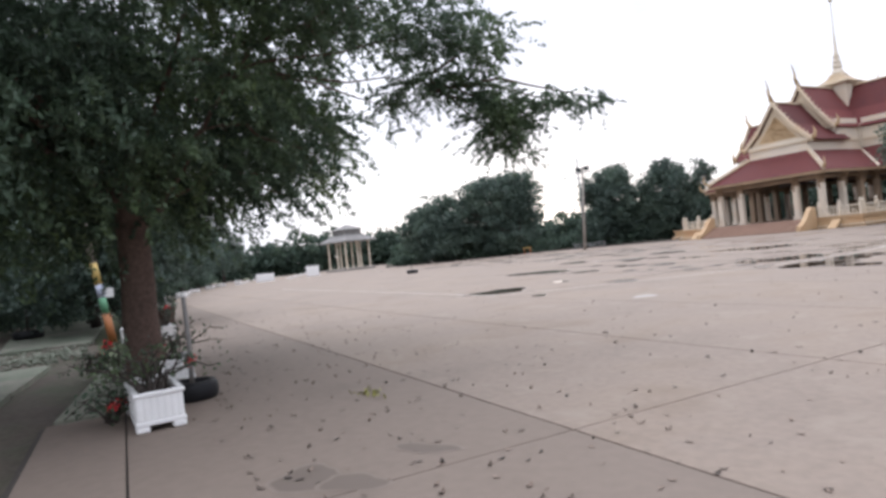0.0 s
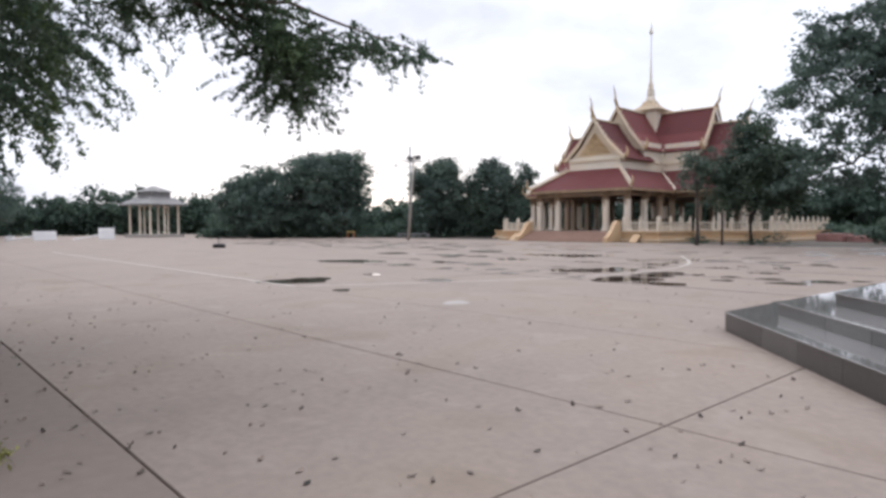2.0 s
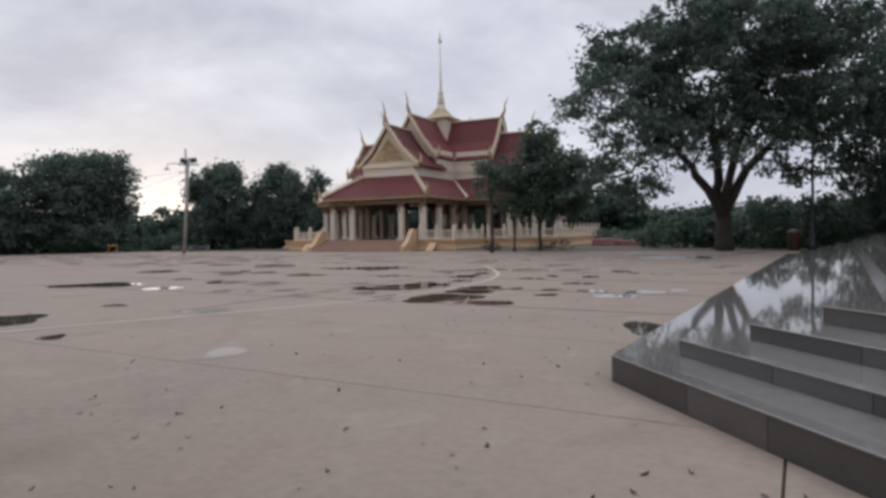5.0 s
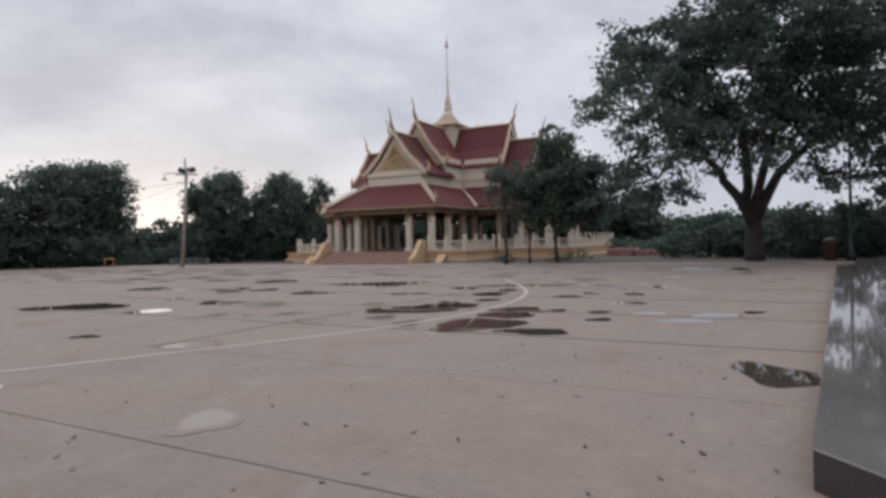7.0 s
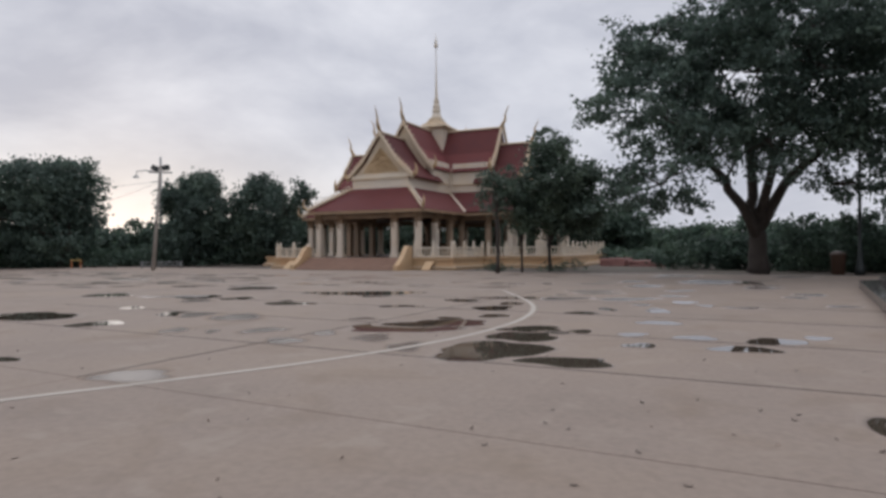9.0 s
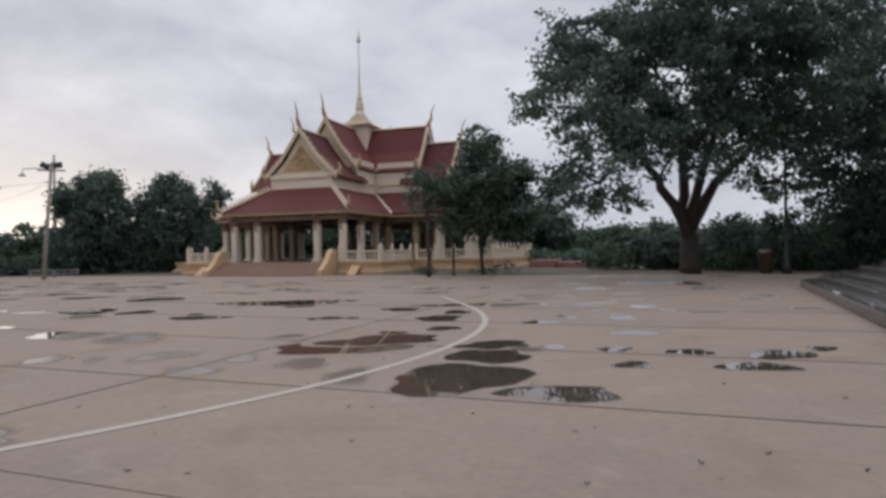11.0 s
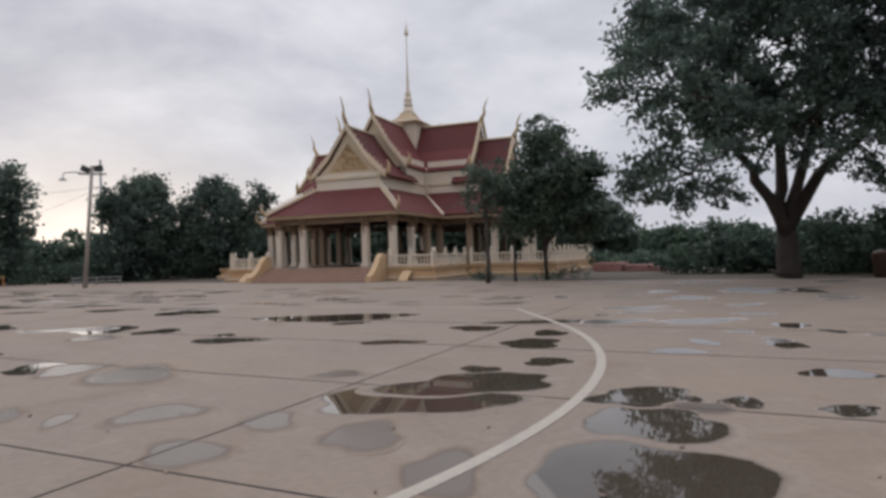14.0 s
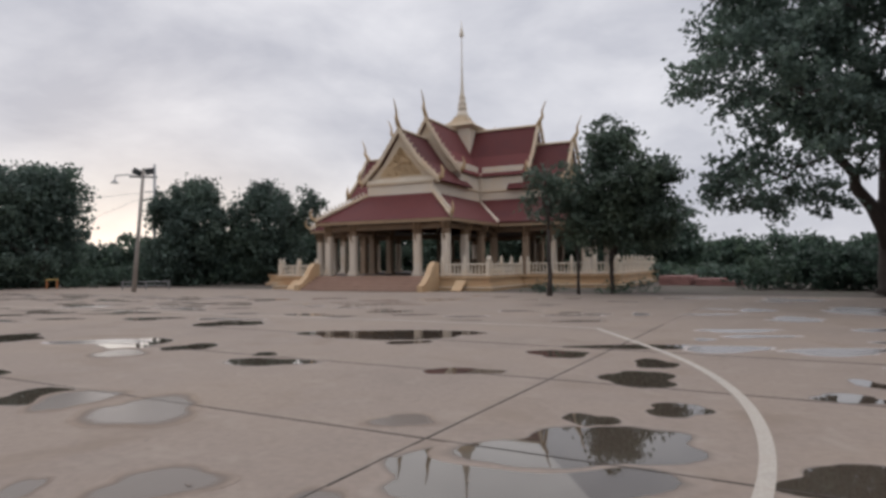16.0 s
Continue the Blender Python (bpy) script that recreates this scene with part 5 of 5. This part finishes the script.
# ---- puddles ----
def puddle(x, y, wide, deep, turn, seed, mat=WATER, z=0.006, name="puddle", label="shallow rain puddle on the concrete"):
    rng = np.random.default_rng(seed)
    ph = rng.uniform(0, 6.28, 6)
    fr = (1.0, 0.86, 0.7, 0.5, 0.25)
    vs, fs, wet = [(0, 0, 0)], [], [1.0]
    N = 48
    for f, w in zip(fr, (0.0, 0.3, 0.6, 0.85, 0.97)):
        for k in range(N):
            a = 2 * math.pi * k / N
            r = 1 + f * (0.15 * math.sin(2 * a + ph[0]) + 0.15 * math.sin(3 * a + ph[1]) + 0.07 * math.sin(5 * a + ph[2]) + 0.03 * math.sin(8 * a + ph[3]))
            vs.append((f * r * math.cos(a) * wide / 2, f * r * math.sin(a) * deep / 2, 0))
            wet.append(w)
    for i in range(len(fr) - 1):
        o0, o1 = 1 + i * N, 1 + (i + 1) * N
        fs += [(o0 + k, o0 + (k + 1) % N, o1 + (k + 1) % N, o1 + k) for k in range(N)]
    fs += [(1 + (len(fr) - 1) * N + k, 1 + (len(fr) - 1) * N + (k + 1) % N, 0) for k in range(N)]
    me = bpy.data.meshes.new(name)
    me.from_pydata(vs, [], fs)
    me.attributes.new("wet", "FLOAT", "POINT").data.foreach_set("value", wet)
    me.materials.append(mat)
    ob = new(name, me)
    ob.location = (x, y, z)
    ob.rotation_euler[2] = radians(turn)
    return tagged(ob, label, "puddle", group="puddles on the plaza")


# place, width, depth and turn of each puddle, from the near end of the plaza to the far one
POOLS_A = [(-6.85, 0.22, 0.34, 0.41, 35), (-9.14, 0.75, 1.27, 1.61, 35), (-9.33, 2.89, 0.43, 0.35, 26), (-0.3, 3.36, 0.68, 1.02, 26), (-3.24, 5.29, 1.01, 0.63, 15), (-4.29, 5.75, 1.41, 1.40, 15),
     (-11.56, 5.77, 0.90, 0.75, 22), (-14.18, 5.97, 2.10, 1.72, 26), (-2.67, 6.81, 0.44, 0.38, 15), (-1.45, 6.98, 0.70, 0.58, 15), (-4.32, 7.07, 1.07, 0.96, 22), (-6.41, 7.25, 1.57, 1.17, 25),
     (-11.58, 7.53, 0.86, 0.84, 26), (-2.07, 7.80, 0.62, 0.38, 15), (-1.09, 7.82, 0.69, 0.69, 15), (-2.92, 7.83, 0.44, 0.35, 22), (-3.69, 7.88, 0.39, 0.39, 15), (-4.45, 7.90, 1.02, 0.69, 26)]
POOLS_B = [(-6.10, 8.04, 1.65, 1.01, 25), (-13.61, 8.13, 0.52, 0.48, 25), (-0.55, 8.38, 0.38, 0.35, 15), (-6.27, 8.80, 0.42, 0.43, 26), (-2.73, 9.43, 0.63, 0.55, 22), (-5.66, 9.46, 0.59, 0.52, 26),
     (-11.01, 10.23, 1.29, 0.63, 26), (-8.27, 10.57, 1.03, 0.41, 26), (-4.26, 10.57, 0.66, 0.43, 26), (-17.66, 10.63, 1.29, 1.40, 25), (-11.57, 10.81, 0.38, 0.38, 26), (-6.22, 10.88, 0.86, 0.96, 26),
     (-13.27, 11.00, 0.76, 0.86, 26), (-14.70, 11.02, 1.32, 1.35, 26), (-3.97, 11.46, 0.30, 0.61, 26), (-2.99, 11.46, 0.40, 0.85, 25), (-6.21, 12.03, 0.57, 0.71, 26), (-7.58, 12.44, 0.79, 0.80, 26)]
POOLS_C = [(-10.30, 12.88, 0.82, 0.54, 26), (-2.19, 12.96, 0.29, 0.47, 15), (-6.69, 13.62, 1.79, 0.60, 25), (-2.67, 13.64, 0.57, 0.66, 25), (-11.17, 13.77, 3.56, 1.44, 26), (-15.83, 14.38, 1.34, 1.49, 26),
     (-1.42, 22.45, 0.97, 2.09, 25)]
FILMS = [(-7.06, 2.84, 0.86, 0.62, 22), (-7.22, 5.40, 0.52, 0.65, 25), (-5.41, 5.58, 0.50, 0.75, 15), (-9.59, 5.65, 0.37, 0.72, 25), (-8.93, 5.78, 0.22, 0.45, 26),
     (-6.25, 6.12, 0.59, 0.69, 25), (-8.28, 6.20, 0.65, 0.67, 26), (-7.18, 6.26, 0.42, 0.56, 25), (-10.05, 7.52, 1.03, 1.09, 26), (-11.12, 7.58, 0.59, 1.11, 25), (-3.97, 7.62, 0.47, 0.37, 15),
     (-7.69, 8.16, 0.47, 0.46, 26), (-13.75, 10.04, 0.81, 0.93, 26)]
SHEETS_A = [(-15.36, 10.90, 1.43, 1.18, 25), (-3.05, 11.83, 0.31, 0.78, 15), (-1.46, 12.64, 0.59, 0.45, 15), (-3.45, 12.66, 0.32, 0.75, 25), (0.38, 13.69, 0.51, 0.73, 15), (-5.46, 13.82, 1.28, 1.17, 26),
     (-4.01, 14.09, 1.27, 1.42, 26), (-5.83, 14.95, 0.30, 0.63, 25), (-3.06, 15.45, 0.66, 0.80, 25), (-5.03, 15.74, 1.07, 0.72, 26), (-0.29, 15.90, 0.45, 1.01, 15), (-4.25, 19.31, 0.97, 1.40, 25),
     (-4.30, 19.84, 0.89, 1.20, 15), (-7.65, 19.88, 0.38, 1.46, 25), (-1.09, 19.91, 0.59, 1.17, 15), (-2.65, 21.96, 1.36, 2.72, 25), (-5.08, 22.10, 0.82, 1.70, 25), (-2.57, 22.84, 1.86, 3.47, 15)]
SHEETS_B = [(-3.91, 27.09, 1.34, 2.28, 15)]
for kind, (rows, mat, words) in enumerate(((POOLS_A + POOLS_B + POOLS_C, WATER, "shallow rain puddle on the concrete"), (FILMS, FILM, "drying film of rain water on the concrete"), (SHEETS_A + SHEETS_B, RIPPLED, "bright shallow sheet of rippled rain water"))):
    for i, (x, y, a, b, turn) in enumerate(rows):
        puddle(x, y, a * 1.2, b * (0.65 if kind == 2 else 1.15), turn, 200 + 100 * kind + i, mat, 0.001 + 0.0009 * kind + 0.00002 * i, label=words)
puddle(-4.06, 0.3, 0.6, 0.68, 26, 590, FAINT, 0.0034, label="last pale trace of a dried puddle")
rng = np.random.default_rng(7)
for i in range(215):
    x = rng.uniform(-46, 0.5) if i % 2 else rng.uniform(-40, -14)
    y = (16.5 if x > -16 else 12.5) + 11.8 * rng.uniform() ** 0.9
    puddle(x, y, rng.uniform(0.5, 2.0), rng.uniform(0.25, 0.7), rng.uniform(0, 40), 600 + i, (WATER, RIPPLED, WATER, FILM)[i % 4] if x < -8 else RIPPLED, 0.001 + 0.000009 * i)
for i, (x, y, a, b) in enumerate(((0.37, -7.0, 0.3, 0.32), (0.6, -6.84, 0.25, 0.2), (0.4, -6.3, 0.3, 0.12))):
    puddle(x, y, a * 1.4, b * 1.4, 40, 920 + i, DAMP, 0.0012 + 0.0005 * i, "damp_patch", "damp stain on the concrete")

# ---- the slabs of the plaza ----
SX, GAP = 8.68, 0.014
CUTS = [-7.84, -5.47, -3.03, -0.44, 2.2, 4.72, 7.38, 10.1]
while CUTS[-1] < 27.0:
    CUTS.append(CUTS[-1] + 2.743)
for j, (y0, y1) in enumerate(zip(CUTS, CUTS[1:])):
    slab_bm = bmesh.new()
    box(slab_bm, GAP / 2, SX - GAP / 2, GAP / 2, y1 - y0 - GAP / 2, -0.12, 0.0, 0.004)
    slab_me = mesh_of(slab_bm, "slab", CONCRETE_DARKER if j == 0 else CONCRETE)
    for i in range(-10, 3):
        o = new("slab", slab_me)
        o.parent = pavement
        o.location = (1.05 + i * SX, y0, 0)
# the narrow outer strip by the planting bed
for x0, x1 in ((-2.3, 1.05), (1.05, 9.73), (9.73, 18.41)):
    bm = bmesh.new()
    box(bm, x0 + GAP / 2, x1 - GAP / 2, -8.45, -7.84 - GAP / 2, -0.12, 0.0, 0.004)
    part("slab", bm, CONCRETE_DARKER, pavement)

# dark filler standing flush in the joints where rain water lies
for y in (4.72, 7.38, 10.1, 12.8):
    bm = bmesh.new()
    box(bm, -16.3, 1.0, y - 0.006, y + 0.006, -0.02, 0.0042)
    part("joint_filler", bm, JOINT, pavement)
bm = bmesh.new()
box(bm, -7.636, -7.624, 2.2, 17.0, -0.02, 0.0046)
part("joint_filler", bm, JOINT, pavement)
